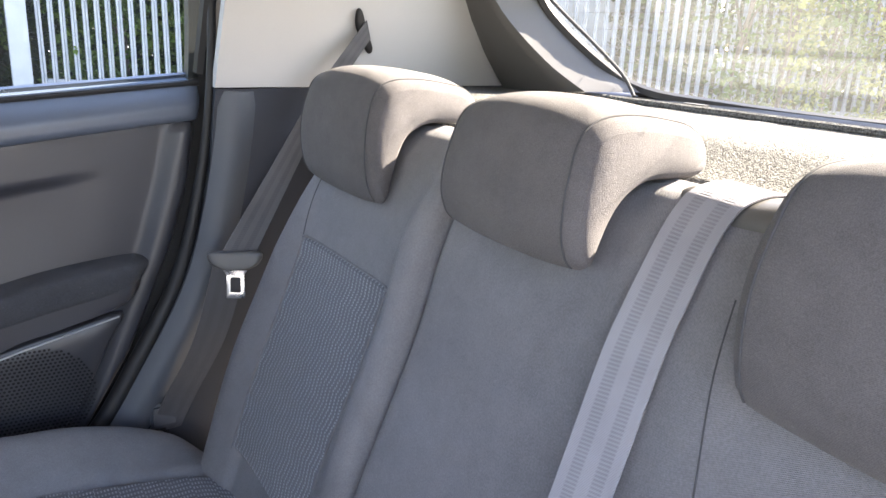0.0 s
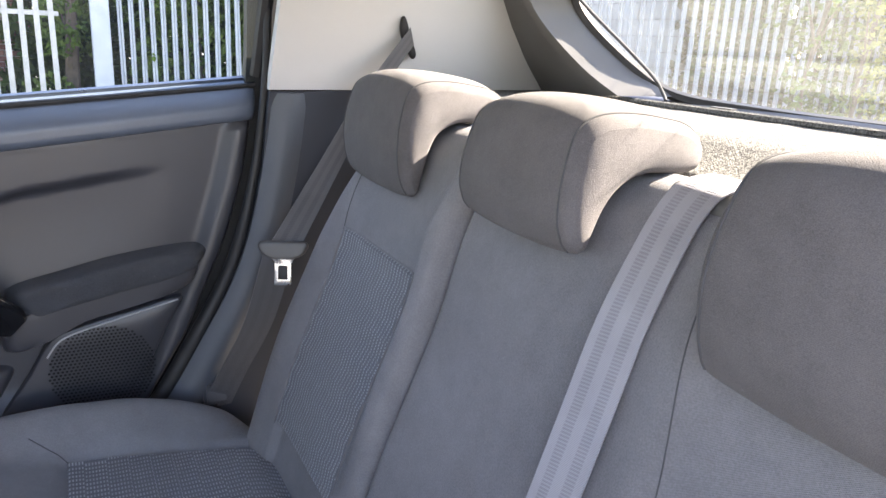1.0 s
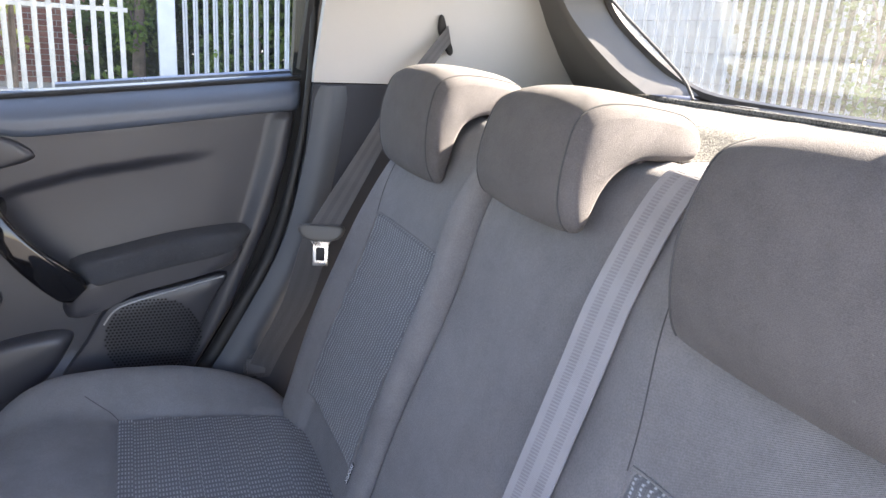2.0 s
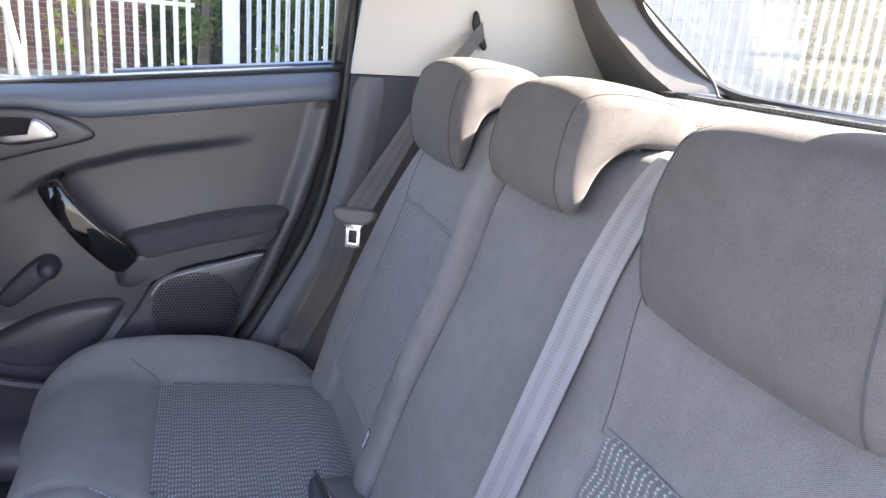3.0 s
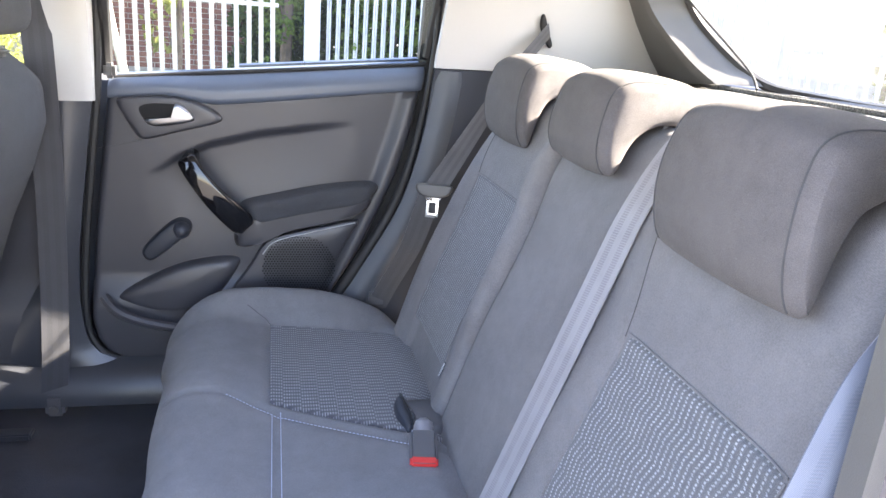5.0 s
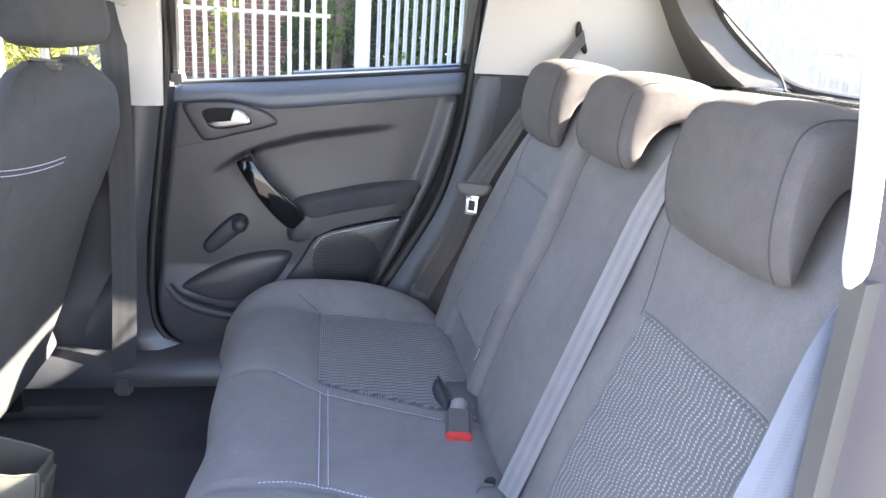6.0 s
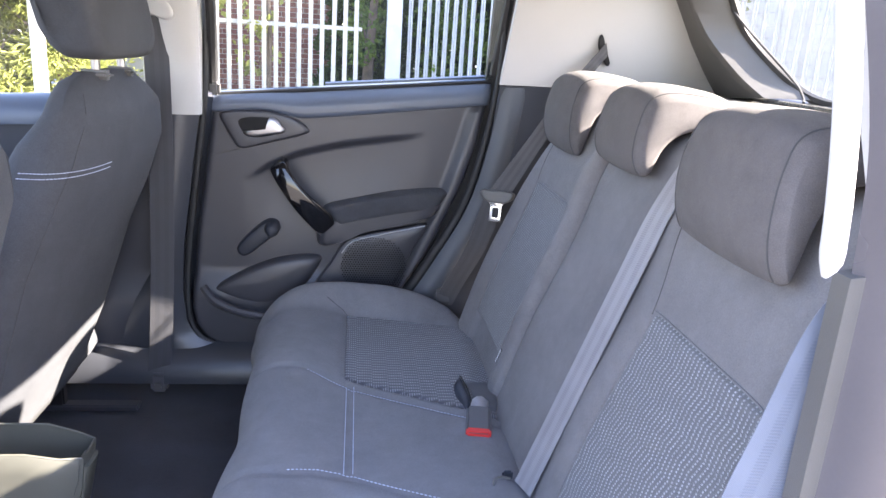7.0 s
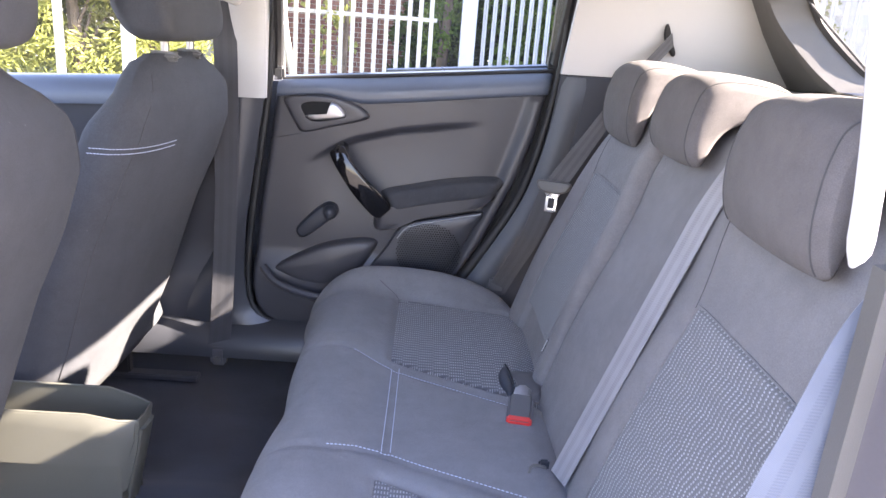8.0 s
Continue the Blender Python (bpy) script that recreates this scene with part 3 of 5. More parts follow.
glass = part("pane", sheet(24, 20, lambda u, v: hatch((2 * u - 1) * (half_glass(1.034 + 0.28 * v) + 0.02), 1.034 + 0.28 * v, 0.012),
                           lambda u, v: hatch((2 * u - 1) * (half_glass(1.034 + 0.28 * v) + 0.02), 1.034 + 0.28 * v, 0.016)), M_GLASS_REAR, tailgate, "dusty rear window glass")
glass.visible_shadow = False
edge = [hatch(y, z, 0.004) for y, z in [(-0.415, 1.31), (-0.452, 1.20), (-0.446, 1.142), (-0.375, 1.072), (-0.300, 1.036), (-0.15, 1.028), (0, 1.026), (0.15, 1.028), (0.300, 1.036), (0.375, 1.072), (0.446, 1.142), (0.452, 1.20), (0.415, 1.31)]]
part("pane_border", tube(spline(edge, 5), 0.009, 6), M_BLACK, tailgate, "black painted glass border")
for k in range(11):
    z = 1.056 + k * 0.023
    w = half_glass(z) - 0.012
    part("heating_wire", tube([hatch(-w, z, 0.009), hatch(0, z, 0.009), hatch(w, z, 0.009)], 0.00032, 4), M_WIRE, tailgate)
cord = thing("shelf_cord", (0.80, 0.31, 1.035), "thin black parcel shelf lifting cord", "cord")
part("cord", tube(spline([(0.838, 0.300, 1.030), (0.842, 0.312, 1.040), (0.833, 0.325, 1.062), (0.806, 0.360, 1.102), (0.763, 0.423, 1.166), (0.70, 0.50, 1.26)], 6), 0.0028, 6), M_PIPING, cord)


# parcel shelf
def shelf(u, v):
    x, y = 0.512 + 0.336 * u, -0.585 + 1.170 * v
    z = 1.022 + 0.003 * bell(u, 0.93, 0.05) - 0.004 * smooth_step(0.96, 1.0, u) - 0.026 * smooth_step(0.34, -0.04, u) ** 1.3
    return Vector((x, y, z + 0.0012 * noise.noise(Vector((x * 30, y * 30, 0)))))


shelf_thing = thing("parcel_shelf", (0.65, 0, 1.0), "grey felt covered parcel shelf in bright sun", "parcel shelf")
part("board", sheet(40, 60, shelf, lambda u, v: shelf(u, v) - Vector((0, 0, 0.022))), M_FELT, shelf_thing, "grey speckled felt board")
part("rear_hem", tube([(0.808, y, 1.0245) for y in np.linspace(-0.565, 0.565, 30)], 0.0065, 8), M_FELT, shelf_thing, "raised felt hem")
part("front_roll", tube([(0.516, y, 0.9845) for y in np.linspace(-0.56, 0.56, 30)], 0.0135, 10), M_FELT, shelf_thing, "rounded felt front edge")
for y in (0.190, -0.235):
    part("clip", box(0.835, 0.852, y - 0.022, y + 0.022, 1.020, 1.030, 0.003), M_GUIDE, shelf_thing, "pale plastic clip")

# raised trim strip along the rear of the far door opening
strip = [p for p in seal if p.z < 1.045]


def strip_point(u, v, back=0.0):
    p = strip[round(v * (len(strip) - 1))]
    a = math.pi * u
    return Vector((p.x + 0.009 + 0.055 * u, 0.600 - 0.012 * math.sin(a) + back, min(p.z - 0.018 * u, 1.011)))


shell("trim_door_edge", sheet(10, len(strip) - 1, lambda u, v: strip_point(u, v), lambda u, v: strip_point(u, v, 0.03)), M_EDGE,
      "dark plastic rounded trim along the door opening", "trim")

# ---- rear seat ----
def edge_round(d, r):
    """How far a rounded edge of radius r falls back at a distance d from the border."""
    if d >= r:
        return 0.0
    q = 1 - max(d, 0.0) / r
    return r * (1 - math.sqrt(max(0.0, 1 - q * q)))


def spline_2d(line):
    return [(p.x, p.y) for p in spline([(y, z, 0) for y, z in line], 8)]


def backrest(name, y_in, y_out, top, insert, label, seams):
    """One backrest: y_in(z), y_out(z) its borders, insert its patterned field (y0, y1, z0, z1)."""
    seat = thing(name, (0.3, 0.5 * (y_in(0.6) + y_out(0.6)), 0.44), label, "seat back", "rear seat")
    z_low = 0.40
    ya, yb, za, zb = insert
    sg = 1 if yb > ya else -1

    def front(u, v, hollow=1.0):
        z = z_low + (top - z_low) * v
        y = y_in(z) + (y_out(z) - y_in(z)) * u
        width = abs(y_out(z) - y_in(z))
        dip = 0.0
        inside = min(smooth_step(0.0, 0.014, sg * (y - ya)), smooth_step(0.0, 0.014, sg * (yb - y)))
        inside_z = 1 - smooth_step(zb - 0.014, zb, z)
        dip -= 0.009 * inside * inside_z * hollow            # the panel lies in a shallow hollow
        dip += 0.006 * bell(y, ya - sg * 0.028, 0.026) * smooth_step(0.99, 0.9, z) + 0.020 * bell(y, yb + sg * 0.05, 0.045) * smooth_step(0.95, 0.8, z)
        dip += 0.008 * bell(z, 0.64, 0.12) + (0.010 if sg > 0 else 0.007) * bell(z, 0.90, 0.06)
        if yb > 0:                                            # a proud bolster stands along the split
            dip += (0.005 + 0.014 * smooth_step(0.56, 0.74, z)) * smooth_step(0.160, 0.122, y) * smooth_step(1.0, 0.93, z)
        dip -= max(edge_round(u * width, 0.015 if sg > 0 else 0.010), edge_round((1 - u) * width, 0.022))
        fall = edge_round(top - z, 0.036)
        return Vector((seat_x(z, dip) + fall, y, z))
    bm = sheet(104, 96, front, lambda u, v: Vector((seat_x(z_low + (top - z_low) * v) + 0.085, y_in(0.5 + 0.4 * v) + (y_out(0.5 + 0.4 * v) - y_in(0.5 + 0.4 * v)) * u, z_low + (top - z_low) * v - 0.042 * smooth_step(0.9, 1.0, v))))
    cover = part("cover", bm, M_CLOTH, seat, "plain charcoal cloth cover", angle=60)

    def field(u, v, off):
        y = ya + (yb - ya) * u
        z = za + (zb - za) * v
        p = front((y - y_in(z)) / (y_out(z) - y_in(z)), (z - z_low) / (top - z_low), 0.0)
        rim = min(min(u, 1 - u) * abs(yb - ya), min(v, 1 - v) * (zb - za))
        return p + Vector((-off + 0.004 * (1 - smooth_step(-0.0005, 0.006, rim)), 0, 0))
    w, h = abs(yb - ya), (zb - za) * 1.06
    soft = lambda q: 0.5 - 0.5 * math.cos(math.pi * q)
    part("patterned_panel", sheet(44, 52, lambda u, v: field(soft(u), soft(v), 0.0012), lambda u, v: field(soft(u), soft(v), -0.012), lambda u, v: (soft(u) * w, soft(v) * h)), M_DASH, seat,
         "dark cloth panel woven with pale dashes")

    def at(y, z, lift=0.0):
        return front((y - y_in(z)) / (y_out(z) - y_in(z)), (z - z_low) / (top - z_low)) - Vector((lift, 0, 0))
    border = [(ya, za), (ya, 0.5 * (za + zb)), (ya, zb - 0.004)], [(ya, zb), (0.5 * (ya + yb), zb), (yb, zb)], [(yb, zb - 0.004), (yb, 0.5 * (za + zb)), (yb, za)]
    for line in border:
        part("border_seam", tube([at(y, z, 0.0004) for y, z in spline_2d(line)], 0.0012, 6), M_CLOTH, cover, "sewn border")
    for line in seams:
        part("seam", tube([at(y, z, 0.0004) for y, z in spline_2d(line)], 0.0006, 5), M_PIPING, cover, "dark sewn seam")
    return seat, at


far_in = lambda z: 0.1025
far_out = lambda z: lerp_table([(0.4, 0.47), (0.65, 0.495), (0.78, 0.475), (0.93, 0.435), (1.0, 0.42)], z)
near_in = lambda z: 0.0980
near_out = lambda z: lerp_table([(0.4, -0.53), (0.65, -0.540), (0.80, -0.535), (0.93, -0.51), (1.0, -0.49)], z)
_, far_front = backrest("rear_seat_unit", far_in, far_out, 1.004, (0.166, 0.400, 0.545, 0.838),
                               "narrow charcoal cloth rear seat back with patterned centre", [[(0.400, 0.835), (0.402, 0.87), (0.398, 0.94)]])
backrest("rear_seat_unit", near_in, near_out, 1.004, (-0.258, -0.520, 0.48, 0.800),
         "wide charcoal cloth rear seat back beside the open door", [[(-0.255, 0.795), (-0.250, 0.825), (-0.238, 0.89), (-0.226, 0.95)]])


# long seat cushion
BOLSTER = [(-0.27, -0.012), (-0.20, 0.006), (-0.13, 0.032), (-0.04, 0.060), (0.047, 0.058), (0.127, 0.040), (0.19, 0.012), (0.26, -0.035)]


def cushion_top(x, y):
    z = 0.492
    z += 0.022 * bell(x, -0.13, 0.07)                       # front roll
    z += sum(lerp_table(BOLSTER, x + k * 0.02) for k in (-1, 0, 1)) / 3 * smooth_step(0.455, 0.55, abs(y))   # outer bolsters
    z += 0.012 * bell(abs(y), 0.30, 0.30)
    far_field = smooth_step(-0.048, -0.028, x) * (smooth_step(0.020, 0.040, y - seam_a(x)) if y > 0 else smooth_step(0.035, 0.060, seam_b(x) - y)) * (1 - smooth_step(0.0, 0.016, abs(y) - side_edge(x)))
    z -= 0.010 * far_field
    z -= 0.005 * bell(y, seam_a(x), 0.006) + 0.005 * bell(y, seam_b(x), 0.006)
    z -= 0.004 * bell(x, -0.024, 0.004) * (seam_b(x) < y < seam_a(x))
    z -= 0.020 * smooth_step(0.19, 0.26, x)
    return z


def side_edge(x):
    return 0.474 - 0.045 * smooth_step(0.0, 0.25, x)


def seam_a(x):
    return lerp_table([(-0.25, 0.185), (-0.10, 0.166), (-0.022, 0.121), (0.07, 0.078), (0.166, 0.034), (0.26, 0.0)], x)


def seam_b(x):
    return lerp_table([(-0.25, -0.168), (-0.108, -0.168), (-0.066, -0.152), (-0.026, -0.154), (0.057, -0.192), (0.26, -0.28)], x)


Y_CUSH = 0.585


def cushion_point(u, v):
    """u from under the front edge over the roll to the crease, v across."""
    y = -Y_CUSH + 2 * Y_CUSH * v
    side = edge_round(min(v, 1 - v) * 2 * Y_CUSH, 0.06)
    tip = -0.215 - 0.026 * smooth_step(0.28, 0.46, abs(y)) + 0.050 * smooth_step(0.50, 0.60, abs(y)) + 0.012 * bell(y, 0.0, 0.09)
    r = 0.075 + 0.050 * smooth_step(0.28, 0.50, abs(y))
    if u < 0.25:
        k = u / 0.25
        top = cushion_top(tip + r, y) - side
        if k < 0.35:
            q = 1 - k / 0.35
            return Vector((tip + 0.035 * q, y, top - r - 0.14 * q))
        a = math.pi / 2 * (k - 0.35) / 0.65
        return Vector((tip + r * (1 - math.cos(a)), y, top - r + r * math.sin(a)))
    x = tip + r + (0.285 - tip - r) * (u - 0.25) / 0.75
    return Vector((x, y, cushion_top(x, y) - side))


rear_cushion = thing("rear_seat_cushion", (0.05, 0, 0.30), "long charcoal cloth rear seat cushion with pale double stitching", "seat cushion", "rear seat")
cush_cover = part("cover", sheet(80, 150, cushion_point, lambda u, v: Vector((-0.12 + 0.40 * u, (-Y_CUSH + 0.01) + 2 * (Y_CUSH - 0.01) * v, 0.27))), M_CLOTH_FLAT, rear_cushion, "plain charcoal cloth cover", angle=70)
for sgn in (1, -1):
    def field(u, v, off, sgn=sgn):
        u, v = 0.5 - 0.5 * math.cos(math.pi * u), 0.5 - 0.5 * math.cos(math.pi * v)
        x = -0.036 + 0.296 * u
        y0 = max(0.055, seam_a(x) + 0.036) if sgn > 0 else seam_b(x) - 0.055
        y1 = side_edge(x) * sgn
        y = y0 + (y1 - y0) * v
        rim = min(min(u, 1 - u) * 0.296, min(v, 1 - v) * abs(y1 - y0))
        return Vector((x, y, cushion_top(x, y) + off * smooth_step(-0.0005, 0.006, rim) - 0.004 * (1 - smooth_step(-0.0005, 0.002, rim))))

    def field_uv(u, v, sgn=sgn):
        p = field(u, v, 0.0)
        return (p.y + 1.0, p.x + 1.0)
    part("patterned_panel", sheet(44, 48, lambda u, v: field(u, v, 0.006), lambda u, v: field(u, v, -0.012), field_uv), M_DASH_BLOCK, rear_cushion,
         "dark cloth panel woven with pale dashes")


def on_cushion(x, y, up=0.0012):
    return Vector((x, y, cushion_top(x, y) + up))


for d in (-0.0065, 0.0065):
    pts = [on_cushion(-0.024 + d, y) for y in np.linspace(-0.146, 0.126, 24)]
    rows_of(pts, 0.0042, 0.0034, 0.0009, M_THREAD, cush_cover)
rows_of([on_cushion(x, seam_a(x) - 0.007) for x in np.linspace(-0.102, 0.19, 30)], 0.0062, 0.0042, 0.0009, M_THREAD, cush_cover)
rows_of([on_cushion(x, seam_b(x) + 0.007) for x in np.linspace(-0.108, 0.19, 30)], 0.0062, 0.0042, 0.0009, M_THREAD, cush_cover)
rows_of([Vector((-0.205, 0.335 + 0.004 * k, 0.474 - 0.008 * k)) for k in range(10)], 0.0052, 0.0040, 0.0009, M_THREAD, cush_cover)


for sgn in (1, -1):
    part("seam", tube([on_cushion(x, sgn * y, 0.0003) for x, y in spline_2d([(-0.034, 0.472), (-0.052, 0.482), (-0.080, 0.500)])], 0.0009, 5), M_PIPING, cush_cover, "dark sewn seam")


# headrests that saddle over the backrests
HEAD = [(0.3585, 0.943), (0.349, 0.953), (0.344, 0.972), (0.346, 0.998), (0.353, 1.022), (0.363, 1.039), (0.381, 1.047), (0.412, 1.048), (0.446, 1.044), (0.470, 1.039),
        (0.485, 1.029), (0.4885, 1.015), (0.480, 1.0045), (0.455, 1.003), (0.424, 1.004), (0.405, 0.9985), (0.391, 0.989), (0.381, 0.976), (0.374, 0.960), (0.3680, 0.946)]
OUTER = 12                                  # the points up to this one face outwards, the rest lie on the backrest


def rear_headrest(y, dx, dz, width, reach, label):
    """An angled pad: a face in front, a flat top that runs back over the seat, sewn side panels."""
    ob = thing("rear_headrest", (0.41 + dx, y, 1.0 + dz), label, "headrest", "rear headrests")
    prof = spline([(x + dx, z if z > 0.985 else 0.985 + (z - 0.985) * reach, 0) for x, z in HEAD], 4, closed=True)
    m, n, turn_at = len(prof), 30, OUTER * 4
    area = sum(a.x * b.y - b.x * a.y for a, b in zip(prof, prof[1:] + prof[:1]))
    turn = 1 if area > 0 else -1            # towards the inside of the outline
    rings = []
    for k in range(n + 1):
        s = math.sin(math.pi / 2 * (-1 + 2 * k / n))
        edge = 0.0065 * (1 - math.sqrt(max(0.0, 1 - smooth_step(0.86, 1.0, abs(s)) ** 2)))
        swell = 1 - abs(s) ** 2.6
        ring = []
        for i, p in enumerate(prof):
            tangent = (prof[(i + 3) % m] - prof[i - 3]).normalized()
            inward = Vector((-tangent.y, tangent.x, 0)) * turn
            q = p + inward * edge
            if i < turn_at:
                upward = smooth_step(1.005, 1.04, p.y)
                q -= inward * swell * (0.006 + 0.008 * upward) * smooth_step(0.0, 8.0, i) * smooth_step(turn_at, turn_at - 8, i)
            low = -0.006 * swell if p.y < 0.955 else 0.0
            taper = 1 - 0.06 * smooth_step(0.97, 1.05, p.y) - 0.04 * smooth_step(0.40, 0.49, p.x - dx)
            ring.append(Vector((q.x, y + s * width / 2 * taper, q.y + dz + low)))
        rings.append(ring)
    bm = loft(rings, caps=False)
    bm.verts.ensure_lookup_table()
    for first in (0, n * m):                # side panels, in strips from the outer curve to the inner
        v = bm.verts[first:first + m]
        for i in range(turn_at):
            a, b = m - round(i * (m - turn_at) / turn_at), m - round((i + 1) * (m - turn_at) / turn_at)
            quad = list(dict.fromkeys((v[i], v[i + 1], v[b % m], v[a % m])))
            if len(quad) > 2:
                bm.faces.new(quad)
    shape = part("cushion", bm, M_CLOTH_HEAD, ob, angle=75)
    for k in (5, n - 4):
        pts = [p + Vector((-0.0003 if p.x < 0.38 + dx else 0.0, 0, 0.0003 if p.z > 1.03 + dz else 0.0)) for p in rings[k][1:turn_at - 6]]
        part("piping", tube(pts, 0.0009, 6), M_PIPING, shape, "dark sewn seam")
    for sgn in (-1, 1):
        part("post", tube([(0.440 + dx, y + sgn * 0.06, 1.01 + dz), (0.434 + dx, y + sgn * 0.06, 0.985 + dz), (0.428 + dx, y + sgn * 0.06, 0.955 + dz)], 0.005, 8), M_CHROME, ob)
    return ob


rear_headrest(0.322, 0.012, 0.002, 0.216, 1.62, "charcoal cloth rear headrest on the narrow seat back")
rear_headrest(-0.034, 0.0, 0.0, 0.184, 1.0, "charcoal cloth middle rear headrest in full sun")
rear_headrest(-0.372, -0.006, -0.004, 0.222, 1.72, "charcoal cloth rear headrest beside the open door")


# ---- belts ----
def tongue(ob, at, tilt):
    """Plastic belt tongue with its steel blade; the blade points down."""
    m = Matrix.Translation(at) @ tilt @ Matrix.Scale(1.15, 4)

    def put(bm):
        bmesh.ops.transform(bm, matrix=m, verts=bm.verts)
        return bm
    body = pad([(-0.032, 0.012), (-0.030, -0.002), (-0.016, -0.010), (0.0, -0.011), (0.016, -0.010), (0.030, -0.002), (0.032, 0.012), (0.0, 0.013)],
               lambda a, b, h: Vector((-h, a, b)), 0.006, 0.005, 4, 3, 0.0, 0.006)
    plate = part("tongue_body", put(body), M_PLASTIC_MID, ob, "grey plastic belt tongue")
    t = 0.0012
    rim = [(-0.0165, -0.009), (-0.0112, -0.017), (-0.0115, -0.047), (0.0115, -0.047), (0.0112, -0.017), (0.0165, -0.009)]
    hole = [(-0.0052, -0.020), (-0.0060, -0.022), (-0.0062, -0.039), (0.0062, -0.039), (0.0060, -0.022), (0.0052, -0.020)]
    bm = bmesh.new()
    loops = [[bm.verts.new((x, a, b)) for a, b in q] for q in (rim, hole) for x in (-t, t)]
    of, ob_, hf, hb = loops
    for i in range(6):
        j = (i + 1) % 6
        for q in ((of[i], of[j], hf[j], hf[i]), (ob_[j], ob_[i], hb[i], hb[j]), (of[j], of[i], ob_[i], ob_[j]), (hf[i], hf[j], hb[j], hb[i])):
            bm.faces.new(q)
    bmesh.ops.bevel(bm, geom=bm.edges[:], offset=0.0006, segments=1, affect="EDGES")
    part("tongue_blade", put(bm), M_STEEL, plate, "bare steel belt blade")


far_belt = thing("rear_seat_belt", (0.19, 0.60, 0.48), "slack dark grey rear seat belt with steel tongue", "seat belt", "seat belts")
up = spline([(0.513, 0.545, 1.108), (0.440, 0.548, 1.008), (0.368, 0.541, 0.892), (0.294, 0.526, 0.776)], 8)
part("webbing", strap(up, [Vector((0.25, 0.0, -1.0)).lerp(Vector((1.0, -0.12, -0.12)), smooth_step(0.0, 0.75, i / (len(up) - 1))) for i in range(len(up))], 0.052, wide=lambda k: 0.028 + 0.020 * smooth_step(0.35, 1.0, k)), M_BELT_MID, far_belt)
# lower run of the same strap: its shade is put into a darker webbing
down = spline([(0.290, 0.532, 0.776), (0.258, 0.548, 0.65), (0.216, 0.580, 0.545), (0.192, 0.594, 0.485)], 8)
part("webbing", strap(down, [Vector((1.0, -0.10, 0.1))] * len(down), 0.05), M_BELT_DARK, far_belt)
tongue(far_belt, (0.291, 0.519, 0.773), Euler((0, radians(8), radians(68))).to_matrix().to_4x4())
anchor = part("anchor", box(0.172, 0.214, 0.588, 0.612, 0.492, 0.532, 0.005), M_PLASTIC, far_belt, "dark plastic belt anchor sleeve")
part("anchor_bracket", box(0.166, 0.200, 0.592, 0.620, 0.462, 0.496, 0.006), M_BLACK, anchor)
part("bolt", tube([(0.182, 0.592, 0.478), (0.181, 0.582, 0.478)], 0.010, 12), M_PLASTIC_MID, anchor, "grey anchor bolt cap")
part("belt_slot", pad([(0.497, 1.108), (0.493, 1.128), (0.495, 1.137), (0.501, 1.135), (0.513, 1.108), (0.529, 1.078), (0.520, 1.074)], lambda a, b, h: Vector((a, side_y(b) - 0.012 - h, b)), 0.006, 0.004, 3, 4),
     M_BLACK, far_belt, "black plastic belt slot")

mid_belt = thing("rear_seat_belt", (0.21, -0.18, 0.50), "grey middle rear seat belt down the seat back", "seat belt", "seat belts")
pts = [(0.452 + 0.0365 * math.cos(radians(a)), -0.186 + 0.00005 * (a + 25), 0.993 + 0.0160 * math.sin(radians(a))) for a in (-25, 10, 40, 65, 90, 115, 140, 162)] + [(0.405, -0.1755, 0.982), (0.388, -0.1757, 0.953)]
for z in (0.90, 0.84, 0.78, 0.70, 0.62, 0.55, 0.50):
    pts.append((seat_x(z, 0.0165), -0.174 - 0.006 * (0.9 - z) / 0.4, z))
pts = spline(pts, 5)
lie = [Vector((0.02, -1.0, -0.04)).lerp(Vector((0.25, -1.0, 0.09)), smooth_step(1.0, 0.86, p.z)) for p in pts]
part("webbing", strap(pts, lie, 0.0455), M_BELT, mid_belt)
rings = []
for k in range(1, 20):
    q = -math.cos(math.pi * k / 20)
    r = math.sqrt(1 - q * q) ** 0.7
    rings.append([Vector((0.452 + 0.034 * r * math.cos(2 * math.pi * m / 20), -0.197 + 0.070 * q, 0.991 + (0.0195 - 0.005 * bell(q, 0.14, 0.40)) * r * math.sin(2 * math.pi * m / 20))) for m in range(20)])
part("guide", loft(rings), M_GUIDE, mid_belt, "grey plastic belt guide on the seat back")
part("tongue_body", box(0.196, 0.212, -0.157, -0.150, 0.440, 0.512, 0.003), M_TRIM_LOW, mid_belt, "dark plastic belt end in its buckle")
part("tongue_blade", tube(spline([(0.205, -0.166, 0.507), (0.186, -0.170, 0.512), (0.180, -0.174, 0.500), (0.184, -0.174, 0.462)], 5), 0.0022, 8), M_PLASTIC_MID, mid_belt)

near_belt = thing("rear_seat_belt", (0.33, -0.53, 0.50), "blue-grey rear seat belt beside the open door", "seat belt", "seat belts")
pts = spline([(0.46, -0.560, 1.06), (0.378, -0.562, 0.95), (0.346, -0.561, 0.89), (0.326, -0.560, 0.80), (0.313, -0.560, 0.74), (0.285, -0.560, 0.64), (0.24, -0.56, 0.50)], 6)
part("webbing", strap(pts, [Vector((0.93, -0.30, 0.10))] * len(pts), 0.055, wide=lambda k: 0.044 + 0.014 * smooth_step(0.35, 0.65, k)), M_BELT_BLUE, near_belt)
part("anchor", box(0.205, 0.245, -0.575, -0.535, 0.465, 0.505, 0.006), M_PLASTIC, near_belt)


